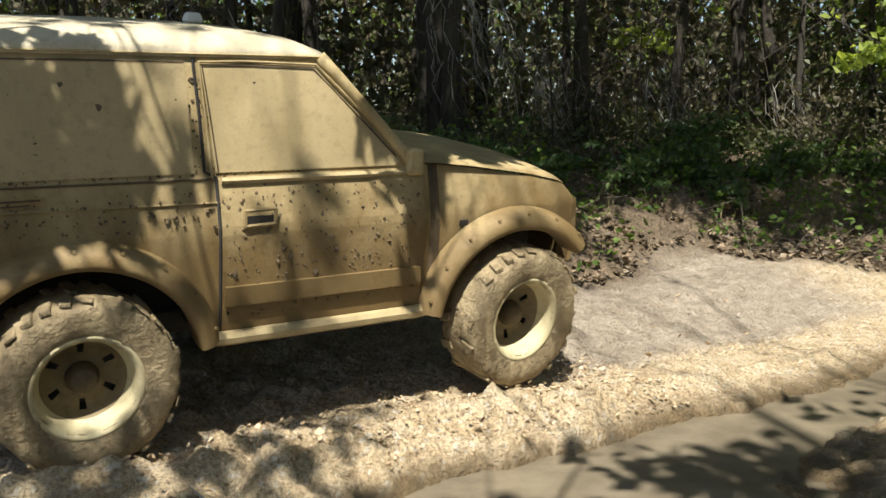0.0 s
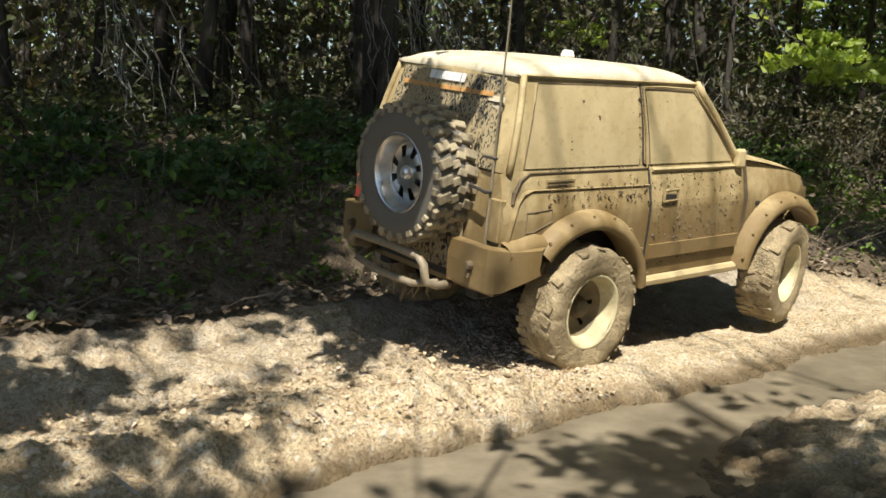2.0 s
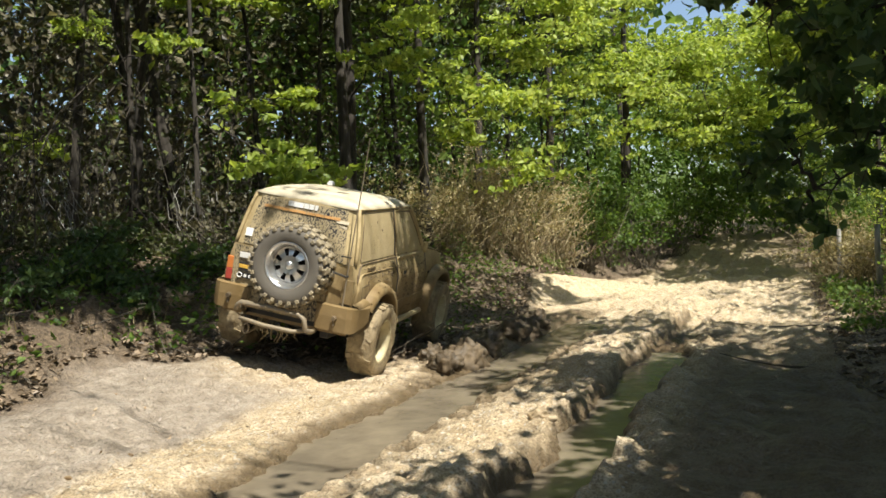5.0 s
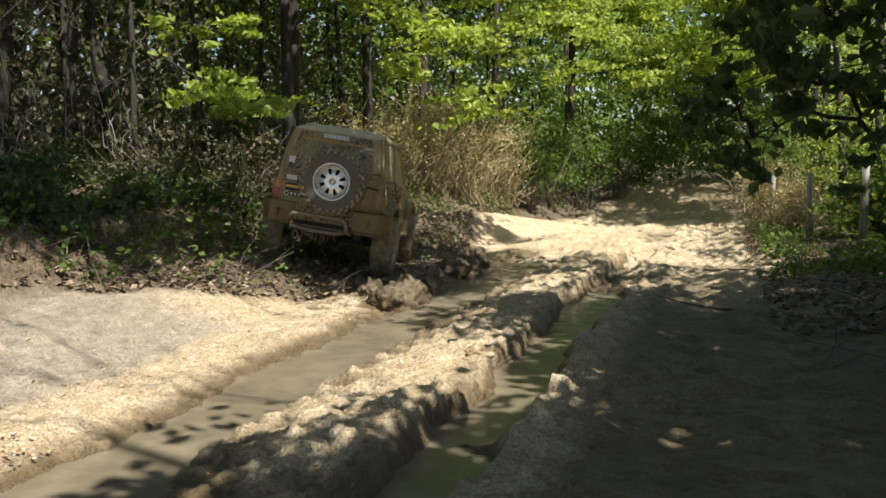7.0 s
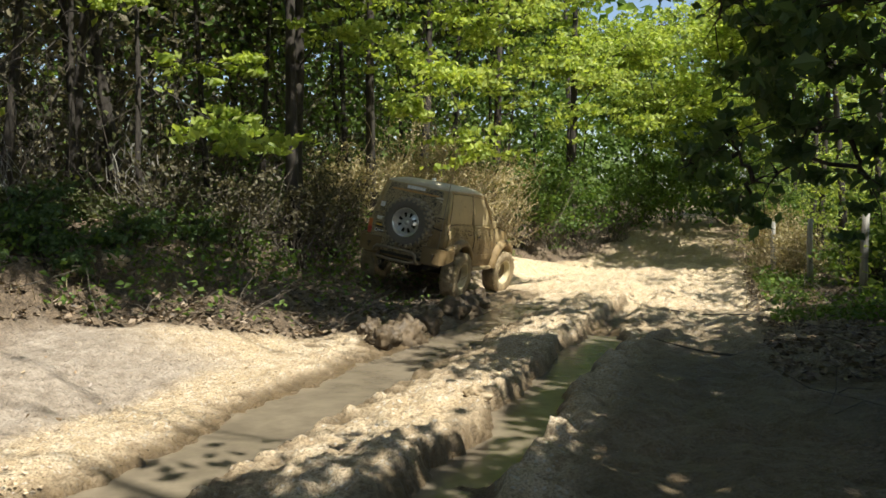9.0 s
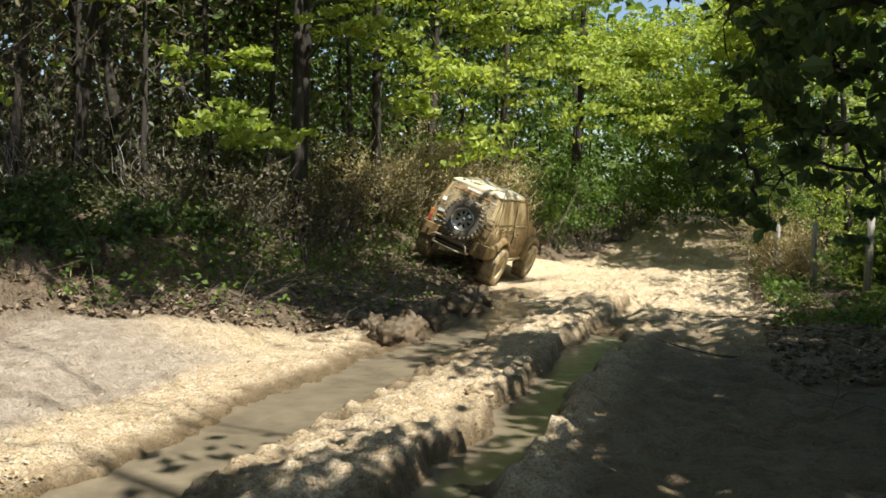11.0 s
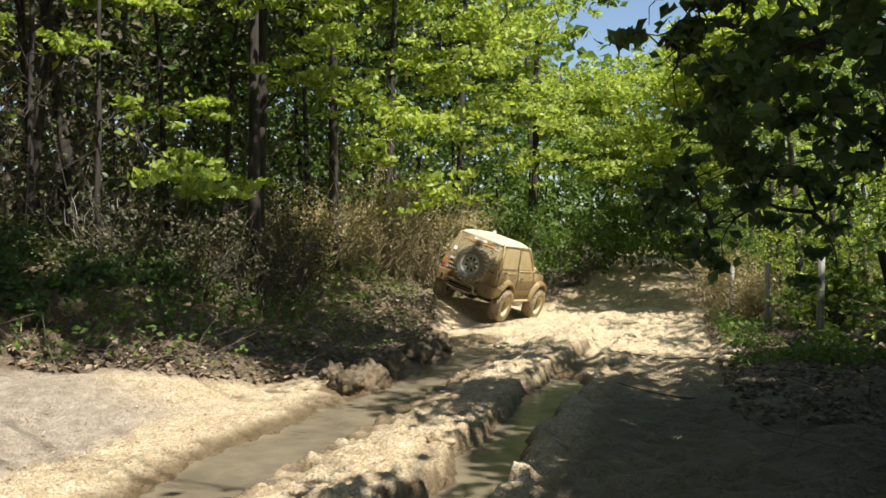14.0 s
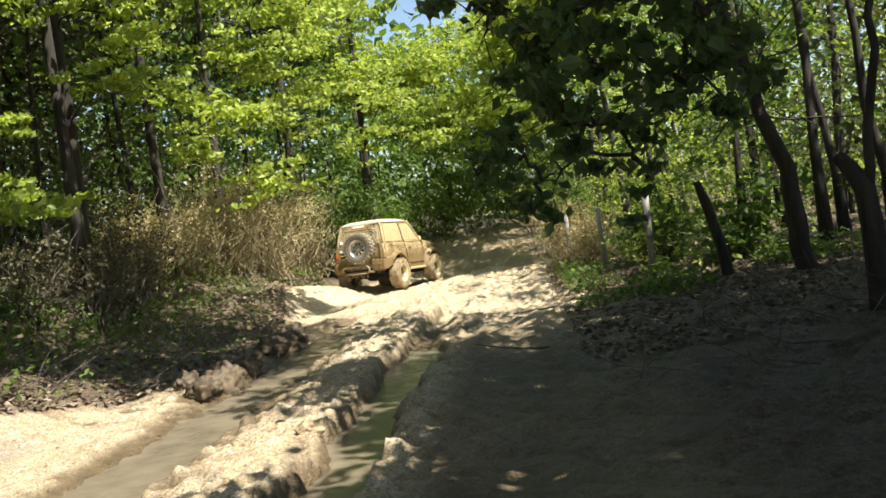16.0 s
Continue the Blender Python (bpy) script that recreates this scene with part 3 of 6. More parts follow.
def build_wheel(car, name, at, side, clean=False):
    """side: +1 shows its face to the car's left, -1 to its right."""
    k = side
    R = WHEEL_R
    hub = part(name, Shape().sheet(revolve([(0.0, 0.045 * k), (0.05, 0.045 * k), (0.055, 0.035 * k), (0.07, 0.0), (0.07, -0.06 * k), (0.0, -0.06 * k)], 16), True),
               ALLOY if clean else MUD_DARK, car, "clean spare wheel" if clean else "mud-caked wheel", True)
    tyre = [(0.205, -0.115 * k), (0.25, -0.137 * k), (0.31, -0.142 * k), (0.355, -0.135 * k), (R - 0.022, -0.115 * k), (R - 0.016, -0.06 * k), (R - 0.014, 0),
            (R - 0.016, 0.06 * k), (R - 0.022, 0.115 * k), (0.355, 0.135 * k), (0.31, 0.142 * k), (0.25, 0.137 * k), (0.205, 0.115 * k)]
    skin = revolve(tyre, 110)
    if not clean:
        lumpy = []
        for n, ring in enumerate(skin):
            row = []
            for x, y, z in ring:
                q = 1 + 0.034 * noise.noise(Vector((x, y, z)) * 16 + Vector((len(name) + at[0], at[1], 0))) + 0.03 * noise.noise(Vector((x, y, z)) * 44)
                row.append((x * q, y * (1 + 0.06 * noise.noise(Vector((x, y, z)) * 22)), z * q))
            lumpy.append(row)
        skin = lumpy
    part("tyre", Shape().sheet(skin, True), RUBBER if clean else MUD_TYRE, hub, "", True)
    rng = np.random.default_rng(11 if clean else 12)
    lugs, count = Shape(), 26 if clean else 30
    for i in range(count):
        for row in (-1, 1):
            a = (i + (0.5 if row > 0 else 0)) * 2 * math.pi / count
            tall = 0.034 if clean else 0.022 * rng.uniform(0.2, 1.3)
            wide = 0.055 if clean else 0.046 * rng.uniform(0.7, 1.2)
            m = Matrix.Rotation(-a, 4, "Y") @ Matrix.Translation((R - (0.012 if clean else 0.019), 0, 0)) @ Matrix.Rotation(radians(16 * row), 4, "X")
            size = (tall, 0.085, wide)
            if not clean and rng.random() < 0.25:
                continue
            lugs.box(size, (m @ Matrix.Translation((0, row * 0.092, 0))).translation, (m.to_3x3().to_4x4()), 1.0, 0.16)
            if clean or i % 2:
                lugs.box((tall * 0.9, 0.06, wide * 0.8), (m @ Matrix.Translation((0, row * 0.03, wide * 0.45))).translation, m.to_3x3().to_4x4(), 1.0, 0.16)
            if clean:
                side_m = Matrix.Rotation(-a, 4, "Y") @ Matrix.Translation((R - 0.04, row * 0.138, 0))
                lugs.box((0.035, 0.02, 0.04), side_m.translation, side_m.to_3x3().to_4x4(), 1.0, 0.2)
    tagged(part("tread", lugs, LUG if clean else MUD_TYRE, hub, "chunky tread blocks"), kind="stuff")
    rim = [(0.215, -0.11 * k), (0.222, 0.105 * k), (0.232, 0.118 * k), (0.228, 0.128 * k), (0.212, 0.125 * k), (0.196, 0.10 * k), (0.185, 0.05 * k), (0.175, 0.028 * k)]
    part("rim", Shape().sheet(revolve(rim, 44), True), ALLOY if clean else MUD_RIM, hub, "bright alloy rim" if clean else "pale mud-filled rim", True)
    # the dish has a ring of round holes
    dish, holes, n = Shape(), 8 if clean else 6, 60
    if clean:
        bands = [(0.176, 0.030), (0.160, 0.046), (0.092, 0.060), (0.062, 0.056), (0.0, 0.056)]
    else:
        bands = [(0.176, 0.028), (0.150, -0.015), (0.105, -0.03), (0.062, -0.02), (0.0, -0.02)]
    rows = revolve([(r, y * k) for r, y in bands], n)
    g = np.array(rows)
    faces = []
    for i in range(n):
        j = (i + 1) % n
        for b in range(len(bands) - 1):
            phase = (i + 0.5) / n * holes % 1.0
            if b == 1 and (0.27 < phase < 0.73 if clean else 0.36 < phase < 0.64):
                continue
            faces.append((i * len(bands) + b, i * len(bands) + b + 1, j * len(bands) + b + 1, j * len(bands) + b))
    dish.add(g.reshape(-1, 3), faces)
    part("dish", dish, ALLOY if clean else MUD_DISH, hub, "", True)
    cap = [(0.0, 0.085 * k), (0.032, 0.083 * k), (0.040, 0.07 * k), (0.042, 0.05 * k)]
    part("hub_cap", Shape().sheet(revolve(cap if clean else [(r, y - 0.075 * k) for r, y in cap], 18), True), ALLOY if clean else MUD_DISH, hub, "", True)
    back = Shape().sheet(revolve([(0.0, -0.05 * k), (0.2, -0.05 * k), (0.2, -0.055 * k), (0.0, -0.055 * k)], 24), True)
    part("brake_drum", back, BLACK, hub)
    if not clean:
        for i in range(5):
            a = i * 2 * math.pi / 5
            part("wheel_nut", Shape().tube([(0.058 * math.cos(a), -0.015 * k, 0.058 * math.sin(a)), (0.058 * math.cos(a), 0.012 * k, 0.058 * math.sin(a))], 0.011, 6), MUD_DARK, hub)
    hub.matrix_basis = pose(*at)
    return hub


def cabin_point(side, u, v):
    """A point of the cabin's side: u from rear (0) to front (1), v from the belt (0) to the roof's edge (1)."""
    x = (1 - v) * float(np.interp(u, (0, 0.513, 1), (-0.60, 0.545, 1.60))) + v * float(np.interp(u, (0, 0.513, 1), (-0.47, 0.52, 1.11)))
    if u > 1 or u < 0:
        x += (u - round(u)) * 2.0
    z = 1.205 + v * (1.725 - 1.205)
    y = 0.640 + v * (0.545 - 0.640) + 0.012 * math.sin(math.pi * v)
    return np.array((x, side * y, z))


def cabin_patch(side, u0, u1, v0, v1, out=0.0, slant=0.0, n=8):
    """A panel on the cabin's side. slant shifts the foot of its front edge."""
    rows = []
    for i in range(n + 1):
        row = []
        for j in range(n + 1):
            v = v0 + (v1 - v0) * j / n
            u = u0 + (u1 + slant * (1 - j / n) - u0) * i / n
            row.append(cabin_point(side, u, v) + (0, side * out, 0))
        rows.append(row)
    return rows


def slab(shape, rows, thick, side):
    """A closed skin with thickness towards the inside."""
    g = np.array(rows, float)
    a, b = g.shape[:2]
    inner = g - np.array((0, side * thick, 0))
    verts = np.concatenate([g.reshape(-1, 3), inner.reshape(-1, 3)])
    o, faces = a * b, []
    for i in range(a - 1):
        for j in range(b - 1):
            q = (i * b + j, i * b + j + 1, (i + 1) * b + j + 1, (i + 1) * b + j)
            faces += [q, tuple(o + k for k in q[::-1])]
    rim = [j for j in range(b)] + [i * b + b - 1 for i in range(1, a)] + [(a - 1) * b + j for j in range(b - 2, -1, -1)] + [i * b for i in range(a - 2, 0, -1)]
    for p, q in zip(rim, rim[1:] + rim[:1]):
        faces.append((p, q, o + q, o + p))
    return shape.add(verts, faces)


def build_flare(car, centre, side):
    """A wide moulded arch lip."""
    rows = []
    lip = [(0.492, 0.64), (0.487, 0.775), (0.495, 0.797), (0.522, 0.803), (0.560, 0.79), (0.592, 0.745), (0.602, 0.69)]
    first, last = (9, 138) if centre == 0 else (42, 172)
    for a in np.linspace(radians(first), radians(last), 34):
        end = 1.0 - 0.05 * smoothstep(0.7, 1.0, abs(a - math.pi / 2) / radians(98))
        rows.append([(centre + r * (end if n > 2 else 1) * math.cos(a), side * y, WHEEL_R + r * 0.985 * math.sin(a)) for n, (r, y) in enumerate(lip)])
    flare = part("fender_flare", Shape().sheet(rows), MUD_PAINT, car, "", True)
    if centre == 0:
        ledge = []
        for x, top, low in ((-0.36, 0.83, 0.76), (-0.44, 0.845, 0.765), (-0.54, 0.825, 0.76), (-0.66, 0.80, 0.75)):
            ledge.append([(x, side * 0.68, top + 0.035), (x, side * 0.735, top + 0.02), (x, side * 0.772, top - 0.01), (x, side * 0.768, low), (x, side * 0.66, low - 0.01)])
        part("flare_step", Shape().sheet(ledge), MUD_PAINT, flare, "", True)
    for a in np.linspace(radians(first + 8), radians(last - 8), 7):
        c = np.array((centre + 0.573 * math.cos(a), side * 0.772, WHEEL_R + 0.564 * math.sin(a)))
        part("bolt", Shape().tube([c, c + (0.004 * math.cos(a), side * 0.014, 0.004 * math.sin(a))], 0.009, 6), MUD_PAINT, flare)


def spatter(count, rng, side):
    """Small dried lumps on the car's flank."""
    out = Shape()
    for _ in range(count):
        if rng.random() < 0.45:
            p = cabin_point(side, rng.uniform(0.12, 0.72), rng.uniform(0.03, 0.85) ** 1.4)
            flat = 0.004
        else:
            x, z = rng.uniform(-0.4, 1.6), 0.55 + 0.62 * rng.random()
            if z < float(low_line(np.array([x]))[0]) + 0.1 or abs(x) < 0.62 and z < 1.0:
                continue
            p, flat = np.array((x, side * (float(flank(z)) + 0.010), z)), 0.005
        k = rng.uniform(0.002, 0.008) * (2.2 if rng.random() < 0.06 else 1)
        bm = bmesh.new()
        bmesh.ops.create_icosphere(bm, subdivisions=1, radius=1)
        bm.verts.index_update()
        v = np.array([tuple(q.co) for q in bm.verts]) * (1 + 0.35 * rng.normal(size=(len(bm.verts), 1)))
        out.add(p + v * (k, flat + k * 0.35, k * rng.uniform(0.7, 1.3)), [[q.index for q in f.verts] for f in bm.faces])
        bm.free()
    return out


def build_car():
    car = holder("off_road_car", "short off-road car caked in dried tan mud, on big tyres", "car")
    # lower body: both flanks, nose and tail in one skin
    shell = Shape()
    for side in (1, -1):
        shell.sheet(side_sheet(-0.66, 2.66, 150, side=side))
    nose = [[(2.66 + 0.04 * math.sin(math.pi * j / 8) * (0.6 + 0.4 * math.cos(w * 2)), flank(0.9) * 0.88 * w, 0.62 + (0.99 - 0.62) * j / 8) for j in range(9)] for w in np.linspace(-1, 1, 13)]
    tail = [[(-0.66 - 0.02 * (1 - w * w), flank(z) * 0.965 * w, z) for z in np.linspace(0.52, 1.20, 9)] for w in np.linspace(-1, 1, 13)]
    floor_pan = [[(x, y, 0.50) for y in (-0.66, 0.66)] for x in (0.5, 1.72)]
    shell.sheet(nose).sheet(tail).sheet(floor_pan)
    body = part("body", shell, MUD_PAINT, car, "tan mud over the whole body", True)
    # dark block inside the body, put there so the wheel arches look shaded
    frame_ob = part("chassis", Shape().box((3.1, 0.86, 0.42), (0.98, 0, 0.70)), BLACK, car, "frame and axles around a dark block that blackens the wheel arches")
    for side in (1, -1):
        part("frame_rail", Shape().box((3.2, 0.10, 0.12), (1.0, 0.42 * side, 0.50)), BLACK, frame_ob)
    for x, y in ((0, 0.05), (BASE, 0.15)):
        part("axle", Shape().tube([(x, q, WHEEL_R) for q in (-0.70, y - 0.16, y - 0.1, y, y + 0.1, y + 0.16, 0.70)], [0.042, 0.045, 0.11, 0.125, 0.11, 0.045, 0.042], 10), BLACK, frame_ob)
    # hood: bulged panel
    hood = []
    for x in np.linspace(1.58, 2.66, 14):
        w = float(flank(1.15) * pinch(x)) - 0.012
        hood.append([(x, w * k, float(top_line(x)) + 0.055 * (1 - k * k) ** 0.6 + 0.012) for k in np.linspace(-1, 1, 15)])
    part("hood", Shape().sheet(hood), MUD_PAINT, car, "", True)
    # cabin shell, roof, glass
    shell = Shape()
    for side in (1, -1):
        shell.sheet(cabin_patch(side, 0, 1, 0, 1, 0, 0, 12))
    back = []
    for k in np.linspace(-1, 1, 15):
        a, b = cabin_point(1, 0, 0), cabin_point(1, 0, 1)
        back.append([(a[0] * (1 - v) + b[0] * v - 0.03 * (1 - k * k), (a[1] * (1 - v) + b[1] * v) * k, 1.195 + v * (b[2] - 1.195)) for v in np.linspace(0, 1, 8)])
    front = []
    for k in np.linspace(-1, 1, 15):
        a, b = cabin_point(1, 1, 0), cabin_point(1, 1, 1)
        front.append([(a[0] * (1 - v) + b[0] * v + 0.05 * (1 - k * k), (a[1] * (1 - v) + b[1] * v) * k, a[2] * (1 - v) + b[2] * v) for v in np.linspace(0, 1, 8)])
    shell.sheet(back).sheet(front)
    part("cabin", shell, MUD_PAINT, car, "", True)
    roof = []
    for x in np.linspace(-0.50, 1.14, 18):
        e = 1 - abs((x - 0.32) / 0.82) ** 8
        w = 0.562 - 0.02 * (1 - e)
        row = []
        for k in np.linspace(-1, 1, 21):
            z = 1.728 + 0.074 * (1 - abs(k) ** 5) * (0.35 + 0.65 * e) + 0.02 * math.sin(math.pi * (x + 0.5) / 1.64)
            row.append((x, w * math.copysign(abs(k) ** 0.8, k), z))
        roof.append([(x, -w, 1.712)] + row + [(x, w, 1.712)])
    roof = [[(x, y, 1.712) for x, y, z in roof[0]]] + roof + [[(x, y, 1.712) for x, y, z in roof[-1]]]
    roof_ob = part("roof", Shape().sheet(roof), MUD_ROOF, car, "flat roof, pale with dust and with sun glare in its colour", True)
    part("roof_lamp_base", Shape().box((0.10, 0.07, 0.05), (0.78, 0.30, 1.84), None, 0.7, 0.2), WHITE, roof_ob)
    for side in (1, -1):
        gutter = [cabin_point(side, u, 0.985) + (0, side * 0.012, 0.006) for u in np.linspace(0.0, 1.0, 16)]
        part("rain_gutter", Shape().tube(gutter, 0.008, 6), MUD_PAINT, car)
        quarter = slab(Shape(), cabin_patch(side, 0.045, 0.492, 0.04, 0.92, 0.008), 0.02, side)
        part("quarter_window", quarter, MUD_GLASS, car, "side window under an even coat of mud")
        glass = slab(Shape(), cabin_patch(side, 0.535, 0.94, 0.04, 0.90, 0.010, 0.03), 0.02, side)
        # doors: a raised panel with belt and waist mouldings
        door = slab(Shape(), side_sheet(0.60, 1.62, 40, 0.515, 1.20, 0.012, side, 18), 0.02, side)
        door_ob = part("door", door, MUD_PAINT, car, "mud-spattered side door")
        part("door_window", glass, MUD_GLASS, door_ob, "door window under an even coat of mud")
        frame_line = [cabin_point(side, u, v) + (0, side * 0.012, 0) for u, v in ((0.527, 0.0), (0.527, 0.5), (0.53, 0.935), (0.70, 0.945), (0.95, 0.93), (0.985, 0.4), (1.0, 0.02))]
        part("window_frame", Shape().tube(frame_line, 0.007, 6), MUD_PAINT, door_ob)
        seal = [cabin_point(side, u, v) + (0, side * 0.011, 0) for u, v in ((0.541, 0.05), (0.54, 0.5), (0.54, 0.905), (0.70, 0.91), (0.93, 0.895), (0.955, 0.5), (0.972, 0.12))]
        part("seal", Shape().tube(seal, 0.0045, 5), MUD_DARK, door_ob)
        edge = [cabin_point(side, u, v) + (0, side * 0.008, 0) for u, v in ((0.04, 0.06), (0.043, 0.5), (0.05, 0.925), (0.25, 0.932), (0.492, 0.93))]
        part("window_edge", Shape().tube(edge, 0.0045, 5), MUD_DARK, car)
        gap = [(0.592, side * (float(flank(z)) + 0.004), z) for z in np.linspace(0.50, 1.205, 14)] + [tuple(cabin_point(side, 0.513, v) + (0, side * 0.003, 0)) for v in (0.05, 0.5, 0.97)]
        part("door_gap", Shape().tube(gap, 0.0075, 5), BLACK, car)
        # dark strip ahead of the door stands in for its edge's shadow
        strip = Shape().sheet([[(1.635 + o, side * (float(flank(z)) - 0.008), z) for z in np.linspace(0.52, 1.22, 14)] for o in (-0.01, 0.035, 0.085)])
        part("hinge_recess", strip, MUD_DARK, car)
        moulding = slab(Shape(), side_sheet(0.61, 1.61, 24, 0.635, 0.725, 0.030, side, 5), 0.02, side)
        part("side_moulding", moulding, MUD_PAINT, door_ob)
        belt = Shape().tube([(x, side * (float(flank(1.195)) + 0.018), 1.192) for x in (0.61, 1.0, 1.30, 1.40, 1.60)], [0.016, 0.016, 0.018, 0.012, 0.010], 6)
        part("belt_moulding", belt, MUD_GLASS, door_ob)
        waist = Shape().tube([(x, side * (float(flank(1.10)) + 0.004), 1.105 - 0.01 * x) for x in np.linspace(-0.45, 1.6, 12)], 0.006, 6)
        part("waist_crease", waist, MUD_PAINT, car)
        hip = [(x, side * (float(flank(z)) * float(pinch(x)) + 0.002), z) for x, z in ((-0.45, 1.108), (-0.52, 1.09), (-0.57, 1.04), (-0.60, 0.96), (-0.62, 0.84))]
        part("hip_crease", Shape().tube(hip, [0.008, 0.014, 0.016, 0.016, 0.012], 6), MUD_PAINT, car)
        seam = [(x, side * (float(flank(z)) + 0.001), z) for x, z in ((-0.50, 0.99), (-0.30, 1.0), (-0.30, 0.93), (-0.44, 0.88), (-0.50, 0.88), (-0.50, 0.99))]
        part("filler_seam", Shape().tube(seam, 0.0045, 5, False), MUD_DARK, car)
        plate = Shape()
        for a, b in (((0.70, 0.995), (0.84, 1.0)), ((0.70, 1.065), (0.84, 1.07))):
            plate.tube([(a[0], side * 0.722, a[1]), (b[0], side * 0.722, b[1])], 0.010, 6)
        for x in (0.70, 0.84):
            plate.tube([(x, side * 0.722, 0.995), (x, side * 0.722, 1.07)], 0.010, 6)
        handle = part("door_handle", plate, MUD_PAINT, door_ob, "recessed pull handle")
        part("recess", Shape().box((0.13, 0.012, 0.035), (0.77, side * 0.717, 1.022)), BLACK, handle)
        marker = part("side_marker", Shape().box((0.075, 0.02, 0.05), (1.875, side * 0.672, 0.93)), MUD_GLASS, car)
        part("lens", Shape().box((0.05, 0.012, 0.03), (1.875, side * 0.684, 0.918)), BLACK, marker)
        vent = part("vent_badge", Shape().box((0.24, 0.008, 0.045), (-0.22, side * 0.667, 1.142)), MUD_PAINT, car)
        part("vent_slot", Shape().tube([(-0.33, side * 0.672, 1.15), (-0.12, side * 0.672, 1.152)], 0.004, 5), MUD_DARK, vent)
        part("vent_slot", Shape().tube([(-0.33, side * 0.674, 1.132), (-0.16, side * 0.674, 1.134)], 0.003, 5), MUD_DARK, vent)
        trim = [(-0.60, side * (float(flank(1.04)) * 0.985 + 0.002), 1.04), (-0.585, side * (float(flank(1.10)) + 0.001), 1.10), (-0.53, side * (float(flank(1.17)) + 0.003), 1.165)]
        trim += [(x, side * (float(flank(1.205)) + 0.006), 1.20) for x in (-0.46, -0.3, 0.0, 0.3, 0.57)]
        part("belt_seal", Shape().tube(trim, [0.012, 0.014, 0.012, 0.006, 0.005, 0.005, 0.005, 0.005], 6), MUD_DARK, car)
        sill = Shape().tube([(0.50, side * 0.690, 0.485), (0.60, side * 0.715, 0.482), (1.60, side * 0.715, 0.482), (1.72, side * 0.695, 0.485)], 0.034, 8)
        part("sill_bar", sill, MUD_GLASS, car)
        for centre in (0.0, BASE):
            build_flare(car, centre, side)
        mirror = Shape().box((0.09, 0.06, 0.13), (1.57, side * 0.675, 1.245), Matrix.Rotation(radians(12 * side), 4, "Z"), 0.85, 0.25)
        part("door_mirror", mirror, MUD_PAINT, car, "folded door mirror under mud")
        apillar = [cabin_point(side, 1.0, v) + (0.0, side * 0.004, 0) for v in np.linspace(-0.02, 1.0, 8)]
        part("windscreen_pillar", Shape().tube(apillar, [0.03] * 8, 8), MUD_PAINT, car, "", True)
        rpillar = [cabin_point(side, 0.0, v) + (-0.005, side * -0.004, 0) for v in np.linspace(-0.02, 1.0, 8)]
        part("rear_pillar", Shape().tube(rpillar, [0.02] * 8, 8), MUD_PAINT, car, "", True)
        # corner bumpers wrap round the tail
        cap = []
        for a in np.linspace(0, 1, 15):
            if a < 0.6:
                x, y = -0.745, 0.36 + (0.74 - 0.36) * a / 0.6
            else:
                w = (a - 0.6) / 0.4
                x, y = -0.745 + 0.30 * w, 0.74 + 0.06 * math.sin(w * math.pi / 2)
            if 0.5 < a < 0.7:
                x += 0.03
            low = 0.56 + 0.10 * max(0, a - 0.6) / 0.4
            cap.append([(x + 0.05, side * (y - 0.03), 0.81), (x, side * y, 0.80), (x - 0.008, side * y, 0.70), (x, side * y, low), (x + 0.06, side * (y - 0.03), low - 0.01)])
        bumper = part("bumper_corner", Shape().sheet(cap), MUD_PAINT, car, "tan mud-covered corner bumper", False)
        part("bumper_eye", Shape().tube([(-0.753, side * 0.56, 0.69), (-0.79, side * 0.56, 0.69)], [0.026, 0.022], 10).tube([(-0.76, side * 0.56, 0.69), (-0.77, side * 0.56, 0.62)], 0.012, 6), MUD_DARK, bumper)
        if side > 0:
            lamp = part("tail_lamp", Shape().box((0.05, 0.11, 0.12), (-0.655, 0.615, 1.0), None, 1, 0.12), AMBER, car, "cracked amber and red tail lamp")
            part("red_lens", Shape().box((0.05, 0.11, 0.11), (-0.655, 0.615, 0.885), None, 1, 0.12), RED, lamp)
        else:
            lamp = part("tail_lamp", Shape().box((0.05, 0.11, 0.24), (-0.655, -0.615, 0.945), None, 1, 0.12), MUD_PAINT, car, "tail lamp buried in mud")
    part("windscreen", Shape().sheet([[cabin_point(1, 1.0, v) * (1, k, 1) + (0.055 * (1 - k * k) + 0.008, 0, 0.004) for v in np.linspace(0.08, 0.93, 8)] for k in np.linspace(-0.92, 0.92, 13)]), MUD_GLASS, car, "mud-covered windscreen", True)
    # tailgate: dark spattered window above, muddy panel below
    rear = []
    for k in np.linspace(-0.80, 0.86, 15):
        rear.append([cabin_point(1, 0, v) * (1, k, 1) + (-0.035 * (1 - k * k) - 0.012, 0, 0) for v in np.linspace(0.0, 0.95, 9)])
    gate = []
    for k in np.linspace(-0.62, 0.90, 11):
        gate.append([(-0.69 - 0.012 * (1 - k * k), 0.66 * k, z) for z in np.linspace(0.60, 1.19, 7)])
    gate_ob = part("tailgate", Shape().sheet(gate), REAR_GLASS, car, "grimy dark tailgate streaked with mud", True)
    rear_ob = part("rear_window", Shape().sheet(rear), REAR_GLASS, gate_ob, "dark rear window speckled with mud", True)

    def on_window(k, v, wide, tall, depth=0.006):
        p = cabin_point(1, 0, v)
        lean = math.atan2(-0.47 + 0.60, 0.5)
        return Shape().box((depth, wide, tall), (p[0] - 0.035 * (1 - k * k) - 0.020, p[1] * k, p[2]), Matrix.Rotation(lean, 4, "Y"), 1, 0.05)

